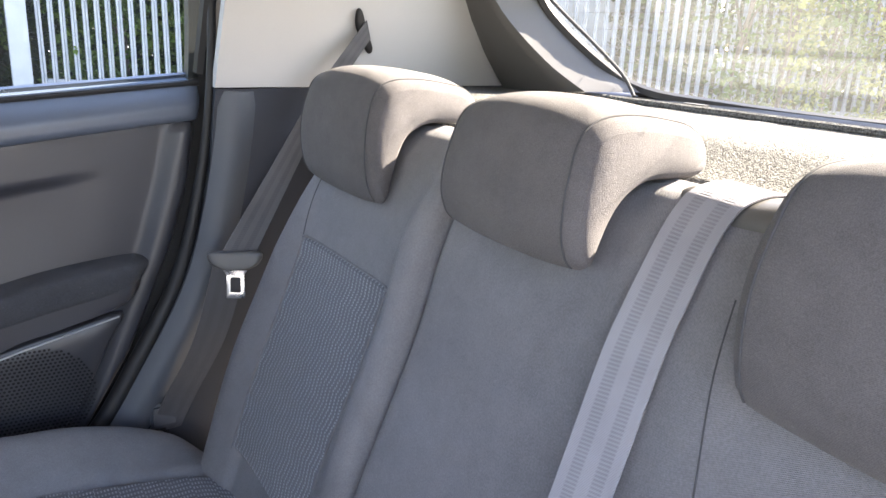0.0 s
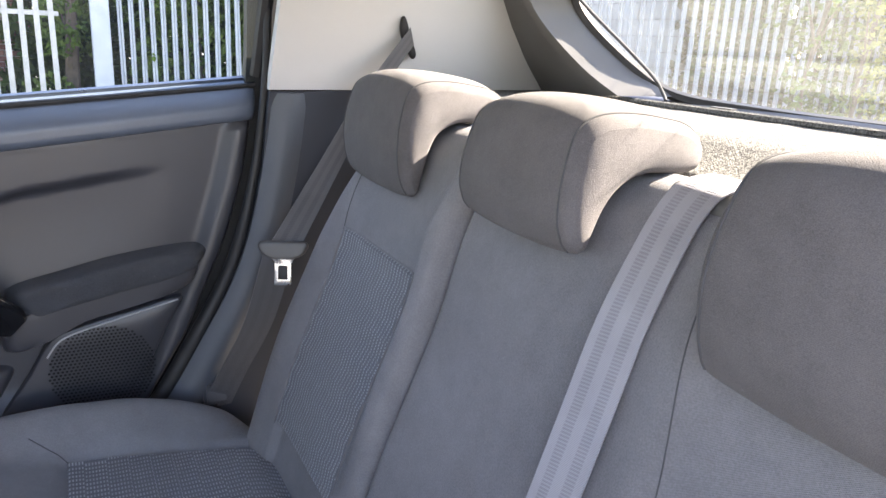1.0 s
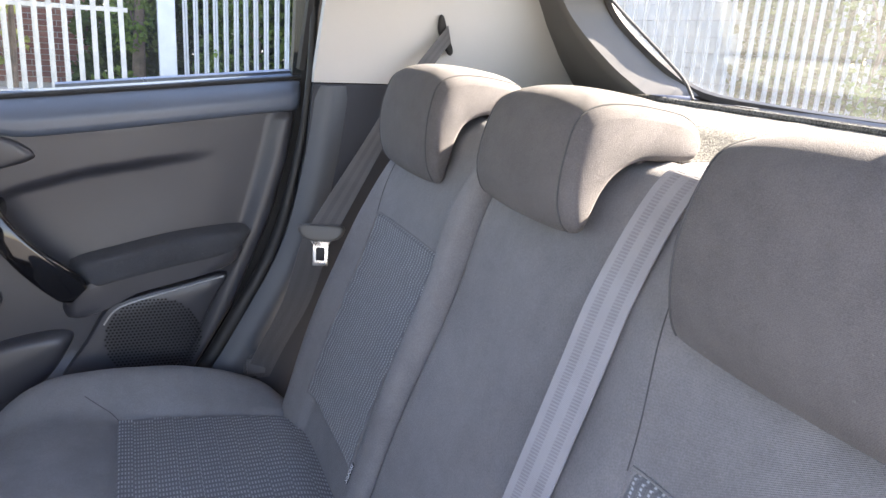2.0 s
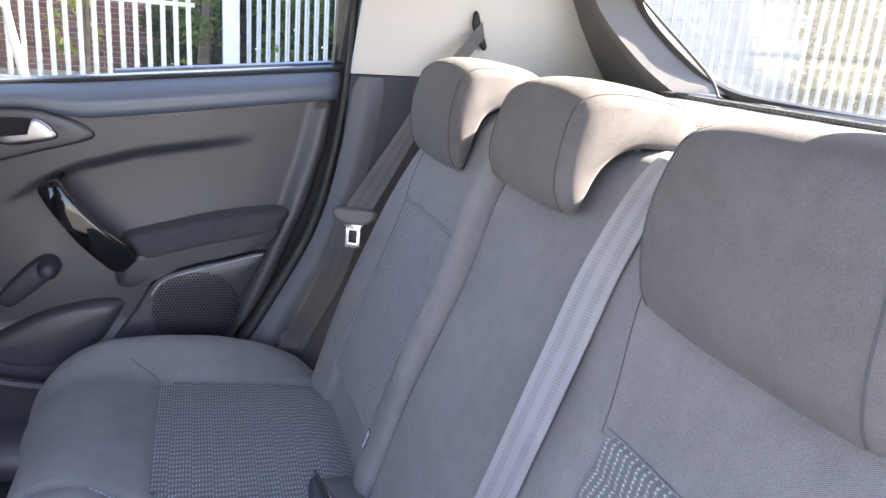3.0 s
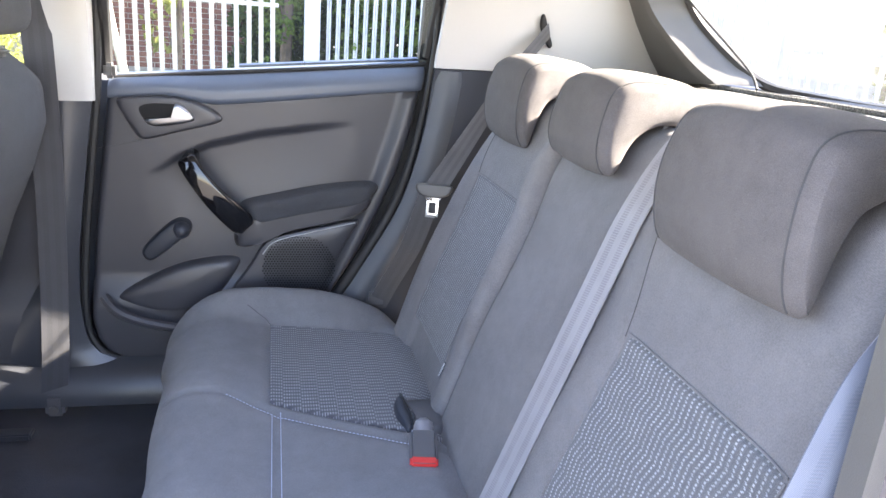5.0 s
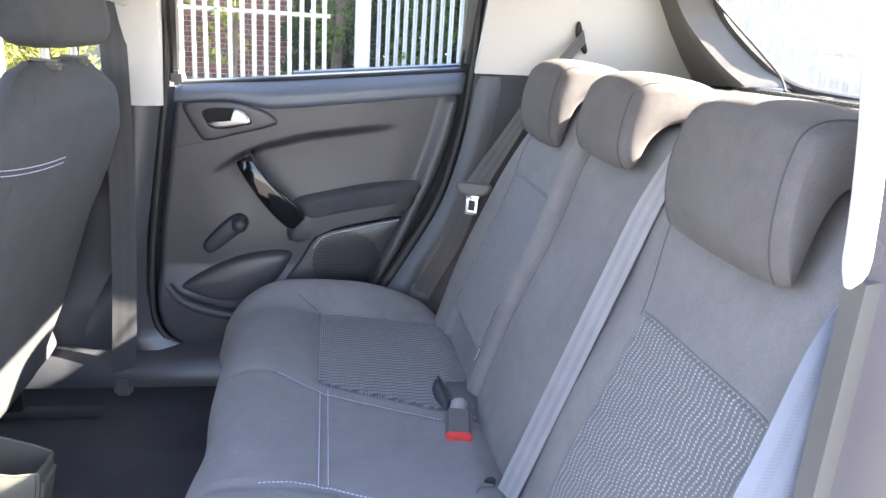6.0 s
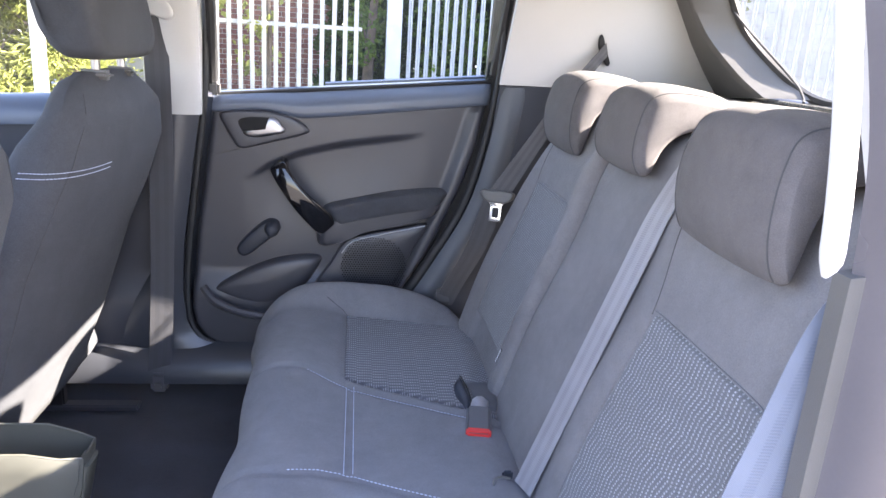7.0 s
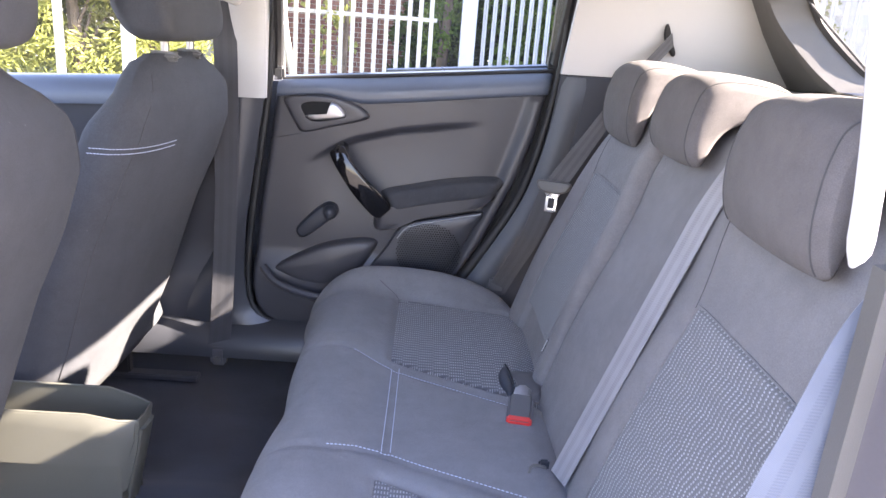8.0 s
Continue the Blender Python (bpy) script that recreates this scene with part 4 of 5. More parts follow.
def buckle(at, turn, red, label):
    ob = thing("belt_buckle", at, label, "buckle", "belt buckles")
    m = Matrix.Translation(at) @ turn @ Matrix.Scale(1.12, 4)

    def put(bm):
        bmesh.ops.transform(bm, matrix=m, verts=bm.verts)
        return bm
    shape = part("body", put(box(-0.019, 0.019, -0.006, 0.066, -0.012, 0.014, 0.005, 3)), M_PLASTIC, ob, "dark plastic buckle body")
    if red:
        part("button", put(box(-0.0182, 0.0182, -0.003, 0.011, -0.006, 0.0160, 0.003, 3)), M_RED, shape, "red release button")
        part("slot_frame", put(box(-0.019, 0.019, -0.015, -0.002, -0.013, 0.004, 0.002)), M_PLASTIC, shape)
        part("slot_lip", put(box(-0.016, 0.016, -0.0158, -0.0125, 0.0025, 0.0048, 0.0005, 1)), M_STEEL, shape, "bright metal slot lip")
    part("stalk", put(tube(spline([(0, 0.055, 0.0), (0, 0.076, 0.002), (0.002, 0.092, -0.006), (0.01, 0.104, -0.022)], 4), 0.0125, 10)), M_BELT, ob, "grey woven buckle stalk")
    return ob


buckle((0.182, -0.030, 0.487), Euler((radians(10), 0, radians(-9))).to_matrix().to_4x4(), True, "dark belt buckle with red button on the seat")
hood = thing("belt_buckle", (0.20, 0.13, 0.485), "black plastic belt buckle tucked by the seat crease", "buckle", "belt buckles")
hood_body = part("body", pad([(0.176, 0.160), (0.165, 0.146), (0.161, 0.122), (0.164, 0.092), (0.175, 0.064), (0.187, 0.070), (0.186, 0.098), (0.182, 0.134)],
                                lambda a, b, h: Vector((a, b, 0.464 + h + 0.10 * (b - 0.12))), 0.043, 0.008, 5, 4, 0.003, 0.008), M_TRIM_LOW, hood)
part("rim", tube(spline([(0.1765, 0.158, 0.5095), (0.1825, 0.132, 0.507), (0.1862, 0.100, 0.5035), (0.1868, 0.073, 0.500)], 5), 0.0018, 6), M_CHROME, hood_body, "bright silver rim")
part("cover", pad([(0.180, 0.160), (0.190, 0.120), (0.192, 0.070), (0.215, 0.066), (0.236, 0.072), (0.240, 0.120), (0.236, 0.160), (0.205, 0.164)],
                  lambda a, b, h: Vector((a, b, 0.464 + h)), 0.034, 0.008, 5, 4, 0.002, 0.01), M_PLASTIC, hood, "grey cloth covered buckle root")

# child seat tag
tag = thing("seat_tag", (0.246, 0.156, 0.552), "small white child seat tag reading ISOFIX", "tag")
cu = bpy.data.curves.new("tag_text", "FONT")
cu.body, cu.size, cu.extrude, cu.align_x, cu.align_y = "ISOFIX", 0.0088, 0.0002, "CENTER", "CENTER"
tmp = new("tag_text", cu)
bpy.context.view_layer.update()
letters = bpy.data.meshes.new_from_object(tmp.evaluated_get(bpy.context.evaluated_depsgraph_get()))
bpy.data.objects.remove(tmp)
ax = Vector((-0.34, 0.0, -0.94)).normalized()            # reading direction runs down the seat
nn = Vector((-0.94, 0.0, 0.34)).normalized()
nn = (nn - ax * nn.dot(ax)).normalized()
bb = nn.cross(ax)
basis = Matrix((ax, bb, nn)).transposed().to_4x4()
letters.transform(Matrix.Translation(far_front(0.156, 0.552, 0.0030)) @ basis)
link("letters", letters, M_WHITE, tag, smooth=False)
flag = box(-0.0145, 0.0145, -0.0040, 0.0040, -0.0016, -0.0006, 0.0003, 1)
bmesh.ops.transform(flag, matrix=Matrix.Translation(far_front(0.156, 0.552, 0.0030)) @ basis, verts=flag.verts)
part("flag", flag, M_CLOTH_FRONT, tag, "dark woven tag")


# ---- far rear door ----
def sill_z(x):
    return 0.957 + (x + 0.36) * 0.100


def door_x(z):
    a = lerp_table([(0.36, -0.32), (0.372, -0.352), (0.388, -0.376), (0.415, -0.393), (0.46, -0.401), (0.52, -0.399), (0.65, -0.389), (0.97, -0.348)], z)
    b = lerp_table([(0.36, -0.02), (0.50, 0.092), (0.60, 0.155), (0.73, 0.215), (0.766, 0.230), (0.85, 0.256), (0.96, 0.276), (1.04, 0.290)], z)
    return a, b


def crease_z(x):
    """Lower line of the padded top rail; it arches over the handle bezel."""
    return sill_z(x) - 0.040 - 0.024 * smooth_step(-0.255, -0.135, x) + 0.009 * smooth_step(-0.12, 0.30, x)


def ledge_z(x):
    return lerp_table([(-0.30, 0.765), (-0.263, 0.781), (-0.223, 0.807), (-0.16, 0.836), (-0.064, 0.862), (0.06, 0.882), (0.13, 0.893), (0.25, 0.91)], x)


def door_y(x, z):
    top, crease = sill_z(x), crease_z(x)
    k = (z - crease) / (top - crease)
    y = 0.640
    y -= 0.006 * smooth_step(-0.03, 0.12, k)                             # padded top rail
    y += 0.040 * max(0.0, (k - 0.34) / 0.66) ** 1.7
    under = ledge_z(x) - z
    fade = smooth_step(-0.29, -0.18, x) * (1 - smooth_step(0.02, 0.15, x))
    y += 0.013 * fade * smooth_step(-0.002, 0.012, under) * (1 - smooth_step(0.03, 0.24, under))
    y -= 0.020 * smooth_step(0.56, 0.48, z) * smooth_step(0.12, -0.1, x)
    edge = lerp_table([(0.50, 0.085), (0.60, 0.130), (0.763, 0.198), (0.862, 0.229), (0.952, 0.251)], z)
    y -= 0.014 * smooth_step(edge - 0.028, edge + 0.004, x) * (1 - smooth_step(-0.012, 0.0, z - crease))     # raised rear rim
    return y


def door_point(u, v):
    z0 = 0.36
    z = z0 + v * (sill_z(-0.05) - z0)
    a, b = door_x(z)
    x = a + (b - a) * u
    z = z0 + v * (sill_z(x) - z0)
    rim = edge_round(min(u, 1 - u) * (b - a), 0.014)
    return Vector((x, door_y(x, z) + rim + 0.007 * smooth_step(0.0, 0.006, z - crease_z(x)), z))


door = thing("door_1", (-0.05, 0.64, 0.36), "closed rear car door with dark trim panel", "car door", kind="structure")
part("trim_panel", sheet(110, 110, door_point, lambda u, v: door_point(u, v) + Vector((0, 0.70 - door_point(u, v).y, 0))), M_VINYL, door, "dark grey moulded door panel", angle=70)


# the soft top rail, laid just proud of the panel


def rail_point(u, v, off):
    x = -0.346 + 0.628 * u
    top, crease = sill_z(x), crease_z(x)
    z = crease - 0.0005 + (top - crease + 0.002) * v
    x = min(x, door_x(z)[1] - 0.001)
    rim = edge_round(min(x - door_x(z)[0], door_x(z)[1] - x), 0.014)
    return Vector((x, door_y(x, z) + rim - off, z + off * v))


part("top_rail", sheet(60, 16, lambda u, v: rail_point(u, v, 0.003), lambda u, v: rail_point(u, v, -0.005)), M_RAIL, door, "soft padded top rail tinted blue-grey for reflected sky", angle=70)

# lever in its bezel
bezel = part("handle_bezel", pad([(-0.331, 0.915), (-0.300, 0.924), (-0.241, 0.927), (-0.207, 0.924), (-0.160, 0.910), (-0.134, 0.891), (-0.144, 0.877), (-0.219, 0.856), (-0.284, 0.840), (-0.306, 0.862), (-0.322, 0.890)],
                         lambda a, b, h: Vector((a, 0.638 - h, b)), 0.011, 0.010, 4, 5, -0.002, 0.02), M_VINYL, door, "dark plastic handle bezel")
part("handle_recess", pad([(-0.293, 0.899), (-0.276, 0.912), (-0.225, 0.916), (-0.192, 0.898), (-0.187, 0.884), (-0.198, 0.873), (-0.255, 0.866), (-0.278, 0.874)],
                          lambda a, b, h: Vector((a, 0.630 - h, b)), 0.0020, 0.003, 2, 4, 0.0, 0.0), M_HOLE, bezel, "black handle recess")
part("door_handle", pad([(-0.276, 0.881), (-0.222, 0.887), (-0.221, 0.913), (-0.204, 0.909), (-0.187, 0.890), (-0.194, 0.879), (-0.253, 0.869), (-0.273, 0.872)],
                        lambda a, b, h: Vector((a, 0.626 - h, b)), 0.010, 0.006, 4, 4, 0.001, 0.004), M_CHROME, bezel, "satin chrome door handle")
part("panel_joint", tube([Vector((x, door_y(x, z) + 0.0002, z)) for x, z in spline_2d([(-0.286, 0.838), (-0.310, 0.831), (-0.335, 0.825), (-0.372, 0.817)])], 0.0011, 5), M_PIPING, door, "dark joint between door trims")

# curved pull
pull = spline([(-0.200, 0.0, 0.816), (-0.182, 0.0, 0.784), (-0.150, 0.0, 0.742), (-0.112, 0.0, 0.702), (-0.082, 0.0, 0.672)], 6)


def pull_ring(i):
    p = pull[i]
    k = i / (len(pull) - 1)
    d = (pull[min(i + 1, len(pull) - 1)] - pull[max(i - 1, 0)]).normalized()
    side = Vector((d.z, 0, -d.x))
    w = 0.0195 + 0.0060 * smooth_step(0.25, 0.8, k) - 0.008 * smooth_step(0.88, 1.0, k) - 0.005 * smooth_step(0.06, 0.0, k)
    y = 0.600 - 0.022 * math.sin(math.pi * (0.1 + 0.8 * k)) - 0.006
    out = []
    for m in range(16):
        a = 2 * math.pi * m / 16
        c, s = math.cos(a), math.sin(a)
        out.append(Vector((p.x, y, p.z)) + side * w * math.copysign(abs(c) ** 0.42, c) + Vector((0, 0.009 * math.copysign(abs(s) ** 0.42, s), 0)))
    return out


pull_bar = part("pull_handle", loft([pull_ring(i) for i in range(len(pull))]), M_GLOSS, door, "glossy black curved pull handle", angle=60)
part("pull_foot", pad([(-0.215, 0.800), (-0.195, 0.825), (-0.180, 0.812), (-0.185, 0.785)], lambda a, b, h: Vector((a, 0.650 - h, b)), 0.045, 0.004, 3, 3), M_GLOSS, pull_bar)
part("pull_foot", pad([(-0.120, 0.672), (-0.085, 0.690), (-0.060, 0.672), (-0.085, 0.640), (-0.110, 0.650)], lambda a, b, h: Vector((a, 0.650 - h, b)), 0.045, 0.006, 3, 3), M_VINYL, pull_bar)

# padded armrest above its shelf
part("armrest", pad([(-0.098, 0.712), (-0.020, 0.735), (0.080, 0.757), (0.165, 0.767), (0.192, 0.760), (0.190, 0.744), (0.160, 0.722), (0.060, 0.702), (-0.040, 0.680), (-0.085, 0.672)],
                    lambda a, b, h: Vector((a, 0.655 - h, b)), 0.060, 0.026, 7, 4, 0.003, 0.0), M_CLOTH_FRONT, door, "padded dark cloth armrest")
part("armrest_shelf", pad([(-0.100, 0.678), (-0.030, 0.690), (0.060, 0.712), (0.150, 0.730), (0.180, 0.738), (0.164, 0.704), (0.070, 0.676), (0.0, 0.660), (-0.060, 0.630), (-0.110, 0.622)],
                          lambda a, b, h: Vector((a, 0.650 - h, b)), 0.052, 0.016, 5, 4, 0.0, 0.0), M_VINYL, door)

# window winder
winder = part("winder_arm", pad([(-0.297, 0.603), (-0.290, 0.588), (-0.270, 0.590), (-0.212, 0.638), (-0.198, 0.652), (-0.203, 0.672), (-0.225, 0.676), (-0.255, 0.655), (-0.288, 0.620)],
                       lambda a, b, h: Vector((a, 0.640 - h, b)), 0.022, 0.010, 5, 4, 0.002, 0.004), M_TRIM_LOW, door, "black plastic window winder")
part("winder_knob", pad([(-0.232, 0.655), (-0.220, 0.638), (-0.203, 0.644), (-0.198, 0.660), (-0.210, 0.673), (-0.227, 0.670)], lambda a, b, h: Vector((a, 0.620 - h, b)), 0.022, 0.012, 5, 4, 0.001, 0.002),
     M_TRIM_LOW, winder, "round black winder knob")

# lower pocket
part("door_pocket", pad([(-0.355, 0.507), (-0.300, 0.541), (-0.220, 0.578), (-0.140, 0.594), (-0.100, 0.588), (-0.112, 0.555), (-0.150, 0.500), (-0.215, 0.466), (-0.290, 0.470), (-0.340, 0.490)],
                        lambda a, b, h: Vector((a, 0.643 - h, b)), 0.026, 0.030, 6, 4, 0.004, 0.0), M_VINYL, door, "moulded door pocket")
part("pocket_rim", tube(spline([(-0.372, 0.612, 0.512), (-0.340, 0.595, 0.482), (-0.28, 0.588, 0.460), (-0.20, 0.585, 0.448), (-0.10, 0.588, 0.450)], 5), 0.010, 8), M_VINYL, door)

# speaker grille: a plate with punched holes
grille = part("speaker_plate", pad([(-0.130, 0.490), (-0.080, 0.575), (-0.045, 0.632), (0.0, 0.650), (0.080, 0.668), (0.150, 0.681), (0.130, 0.640), (0.090, 0.560), (0.050, 0.505), (-0.04, 0.485)],
                          lambda a, b, h: Vector((a, 0.632 - h, b)), 0.012, 0.006, 4, 3, 0.003, 0.0), M_VINYL, door, "dark plastic speaker cover")
part("speaker_edge", tube(spline([(-0.052, 0.6165, 0.604), (-0.034, 0.6155, 0.6285), (-0.005, 0.6150, 0.6415), (0.070, 0.6150, 0.6605), (0.143, 0.6160, 0.6775)], 5), 0.0014, 6), M_STRIP, grille, "bright satin edge strip")
verts, faces = [], []
for i in range(-16, 17):
    for j in range(-16, 17):
        hx = 0.025 + 0.0061 * (i + 0.5 * (j % 2))
        hz = 0.573 + 0.0054 * j
        if (hx - 0.025) ** 2 / 0.078 ** 2 + (hz - 0.573) ** 2 / 0.074 ** 2 < 1 and hz > 0.50 and hz < 0.645 + 0.24 * (hx - 0.0):
            b0 = len(verts)
            verts += [(hx + 0.0021 * math.cos(k * math.pi / 3), 0.6158, hz + 0.0019 * math.sin(k * math.pi / 3)) for k in range(6)]
            verts += [(hx + 0.0016 * math.cos(k * math.pi / 3), 0.6170, hz + 0.0015 * math.sin(k * math.pi / 3)) for k in range(6)]
            faces += [(b0 + k, b0 + (k + 1) % 6, b0 + 6 + (k + 1) % 6, b0 + 6 + k) for k in range(6)] + [tuple(range(b0 + 6, b0 + 12))]
me = bpy.data.meshes.new("speaker_holes")
me.from_pydata([(x, y - 0.0022, z) for x, y, z in verts], [], faces)
tagged(link("speaker_holes", me, M_HOLE, grille, "round punched speaker holes"), kind="stuff")

# door window
win = thing("window_1", (-0.05, 0.66, 1.0), "closed rear door window, clear glass", "car window", kind="structure")


def win_point(u, v, off=0.0):
    z = 0.955 + 0.40 * v + 0.098 * (u * 0.63)
    x = -0.350 + (0.635 + 0.01 * v) * u
    return Vector((x, 0.668 - max(0, z - 1.0) * 0.30 + off, min(z, 1.36)))


pane = part("pane", sheet(10, 10, lambda u, v: win_point(u, v), lambda u, v: win_point(u, v, 0.004)), M_GLASS, win)
pane.visible_shadow = False
part("window_seal", tube([(x, 0.660, sill_z(x) - 0.003) for x in np.linspace(-0.345, 0.285, 14)], 0.005, 8), M_BLACK, win, "black waist seal")
part("chrome_strip", tube([(x, 0.682, sill_z(x) + 0.008) for x in np.linspace(-0.10, 0.285, 10)], 0.0045, 6), M_CHROME, win, "bright outer waist strip")
part("window_frame", tube(spline([(-0.348, 0.655, 0.965), (-0.342, 0.62, 1.10), (-0.338, 0.555, 1.34)], 5), 0.012, 8), M_BLACK, win)
part("window_frame", tube(spline([(0.286, 0.648, 1.035), (0.298, 0.60, 1.20), (0.302, 0.560, 1.345)], 5), 0.012, 8), M_BLACK, win)
part("frame_corner", box(-0.352, -0.330, 0.630, 0.655, 0.955, 0.985, 0.006), M_PLASTIC_MID, win)

# ---- far front door ----
fdoor = thing("door_2", (-0.9, 0.64, 0.36), "closed front car door with dark trim panel", "car door", kind="structure")


def fdoor_point(u, v):
    x = -1.45 + 0.96 * u
    z = 0.30 + v * (0.566 + 0.06 * (u - 0.6))
    return Vector((x, 0.632 - 0.02 * smooth_step(0.55, 0.45, z), z))


part("trim_panel", sheet(30, 40, fdoor_point, lambda u, v: fdoor_point(u, v) + Vector((0, 0.06, 0))), M_VINYL, fdoor)
part("top_rail", sheet(20, 14, lambda u, v: Vector((-1.45 + 0.955 * u, 0.618 + 0.052 * v ** 2.2, 0.864 + 0.060 * (u - 0.6) + 0.064 * math.sin(math.pi / 2 * v))), lambda u, v: Vector((-1.45 + 0.955 * u, 0.70, 0.860 + 0.060 * (u - 0.6) + 0.060 * v))), M_RAIL, fdoor, "soft padded top rail tinted blue-grey for reflected sky")
fpane = part("pane", sheet(8, 8, lambda u, v: Vector((-1.35 + 0.87 * u, 0.675 - 0.13 * v, 0.91 + 0.43 * v)), lambda u, v: Vector((-1.35 + 0.87 * u, 0.679 - 0.13 * v, 0.91 + 0.43 * v))), M_GLASS, fdoor)
fpane.visible_shadow = False
part("window_frame", tube([(-1.40, 0.66, 0.92), (-1.15, 0.60, 1.2), (-1.0, 0.55, 1.33)], 0.025, 8), M_BLACK, fdoor)
# nearside front door, beside the passenger seat
odoor = thing("door_3", (-0.9, -0.66, 0.36), "closed front passenger door with dark trim panel", "car door", kind="structure")
part("trim_panel", sheet(10, 12, lambda u, v: Vector((-1.45 + 0.80 * u, -0.63, 0.30 + 0.62 * v)), lambda u, v: Vector((-1.45 + 0.80 * u, -0.70, 0.30 + 0.62 * v))), M_VINYL, odoor)

# ---- seat belt on the far door pillar ----
pbelt = thing("front_seat_belt", (-0.47, 0.60, 0.27), "black front seat belt hanging down the door pillar", "seat belt", "seat belts")
pts = spline([(-0.442, 0.550, 1.115), (-0.444, 0.572, 0.95), (-0.449, 0.583, 0.75), (-0.456, 0.583, 0.55), (-0.464, 0.576, 0.38), (-0.472, 0.573, 0.305)], 6)
part("webbing", strap(pts, [Vector((1.0, 0.12, 0))] * len(pts), 0.050), M_BELT_DARK, pbelt)
pbelt_anchor = part("anchor", box(-0.490, -0.452, 0.562, 0.592, 0.262, 0.312, 0.007), M_PLASTIC, pbelt, "dark plastic belt anchor")
part("bolt", tube([(-0.471, 0.563, 0.282), (-0.471, 0.556, 0.282)], 0.009, 10), M_PLASTIC_MID, pbelt_anchor)
part("belt_hoop", pad([(-0.485, 1.108), (-0.485, 1.150), (-0.450, 1.158), (-0.412, 1.148), (-0.400, 1.122), (-0.414, 1.106), (-0.450, 1.116)], lambda a, b, h: Vector((a, 0.560 - h, b)), 0.020, 0.008, 4, 4), M_CREAM, pbelt,
     "cream plastic belt hoop")


# ---- front seats ----
def front_seat(y0):
    seat = thing("front_seat_unit", (-0.70, y0, 0.26), "charcoal cloth front seat with pale stitched band", "car seat", "front seats")
    W = 0.255

    def half(z):
        table = [(0.36, 0.250), (0.55, 0.272), (0.75, 0.288), (0.88, 0.276), (0.95, 0.234), (0.995, 0.160), (1.012, 0.10)]
        return sum(lerp_table(table, z + k * 0.011) for k in (-3, -2, -1, 0, 1)) / 5

    def back_x(z):
        return lerp_table([(0.36, -0.615), (0.50, -0.560), (0.60, -0.528), (0.70, -0.495), (0.80, -0.452), (0.88, -0.425), (0.95, -0.420), (1.012, -0.455)], z)
    rings = []
    for k in range(40):
        z = 0.36 + 0.655 * (k / 39) ** 0.9
        w, xb = half(z), back_x(z)
        th = lerp_table([(0.36, 0.17), (0.7, 0.16), (0.9, 0.13), (1.0, 0.06), (1.012, 0.03)], z)
        ring = []
        for m in range(36):
            a = 2 * math.pi * m / 36
            c, s = math.cos(a), math.sin(a)
            c, s = math.copysign(abs(c) ** 0.5, c), math.copysign(abs(s) ** 0.38, s)
            groove = 0.004 * bell(abs(s) * w, w - 0.055, 0.006) if c > 0 else 0.0
            ring.append(Vector((xb - th / 2 + (th / 2) * c - groove - 0.02 * (s ** 4 if c > 0 else 0), y0 + w * s, z)))
        rings.append(ring)
    rest = part("backrest", loft(rings), M_CLOTH_FRONT, seat, angle=70)

    def back_at(z, s):
        th = lerp_table([(0.36, 0.17), (0.7, 0.16), (0.9, 0.13), (1.0, 0.06), (1.012, 0.03)], z)
        c = math.sqrt(max(0.0, 1 - abs(s) ** (2 / 0.38))) ** 0.5
        return Vector((back_x(z) - th / 2 + th / 2 * c - 0.02 * s ** 4 + 0.001, y0 + half(z) * s, z))
    for z in (0.874, 0.866):
        side = [back_at(z, -1.0) + Vector((0.5 * lerp_table([(0.7, 0.16), (0.9, 0.13)], z) * (c - 0.0), 0.0, 0.0)) for c in np.linspace(-0.1, 0.42, 7)]
        rows_of(side + [back_at(z, s) for s in np.linspace(-0.985, -0.52, 36)], 0.0052, 0.0047, 0.0009, M_THREAD, rest)
    for sg in (-1, 1):
        part("seam", tube([back_at(z, sg * (0.93 - 0.05 * smooth_step(0.8, 0.98, z))) for z in np.linspace(0.45, 0.985, 22)], 0.0008, 5), M_PIPING, rest, "dark sewn seam")

    def cush(u, v):
        x, y = -1.05 + 0.44 * u, y0 - 0.25 + 0.50 * v
        z = 0.50 + 0.03 * smooth_step(0.6, 0.0, u) + 0.03 * smooth_step(0.16, 0.23, abs(y - y0)) - edge_round(min(v, 1 - v) * 0.5, 0.05) - 0.10 * smooth_step(0.86, 1.0, u)
        return Vector((x, y, z))
    part("cushion", sheet(24, 24, cush, lambda u, v: Vector((-1.04 + 0.42 * u, y0 - 0.23 + 0.46 * v, 0.36))), M_CLOTH_FRONT, seat, angle=70)
    part("side_cover", box(-1.0, -0.64, y0 - 0.265, y0 - 0.235, 0.30, 0.43, 0.014, 3), M_PLASTIC, seat, "dark plastic seat side cover")
    part("side_cover", box(-1.0, -0.64, y0 + 0.235, y0 + 0.265, 0.30, 0.43, 0.014, 3), M_PLASTIC, seat, "dark plastic seat side cover")
    for sg in (-1, 1):
        part("rail", box(-1.0, -0.50, y0 + sg * 0.17 - 0.016, y0 + sg * 0.17 + 0.016, 0.248, 0.262, 0.003), M_PILLAR, seat, "steel seat rail")
        part("rail_post", box(-0.90, -0.66, y0 + sg * 0.17 - 0.012, y0 + sg * 0.17 + 0.012, 0.258, 0.37, 0.004), M_BLACK, seat)
    head = []
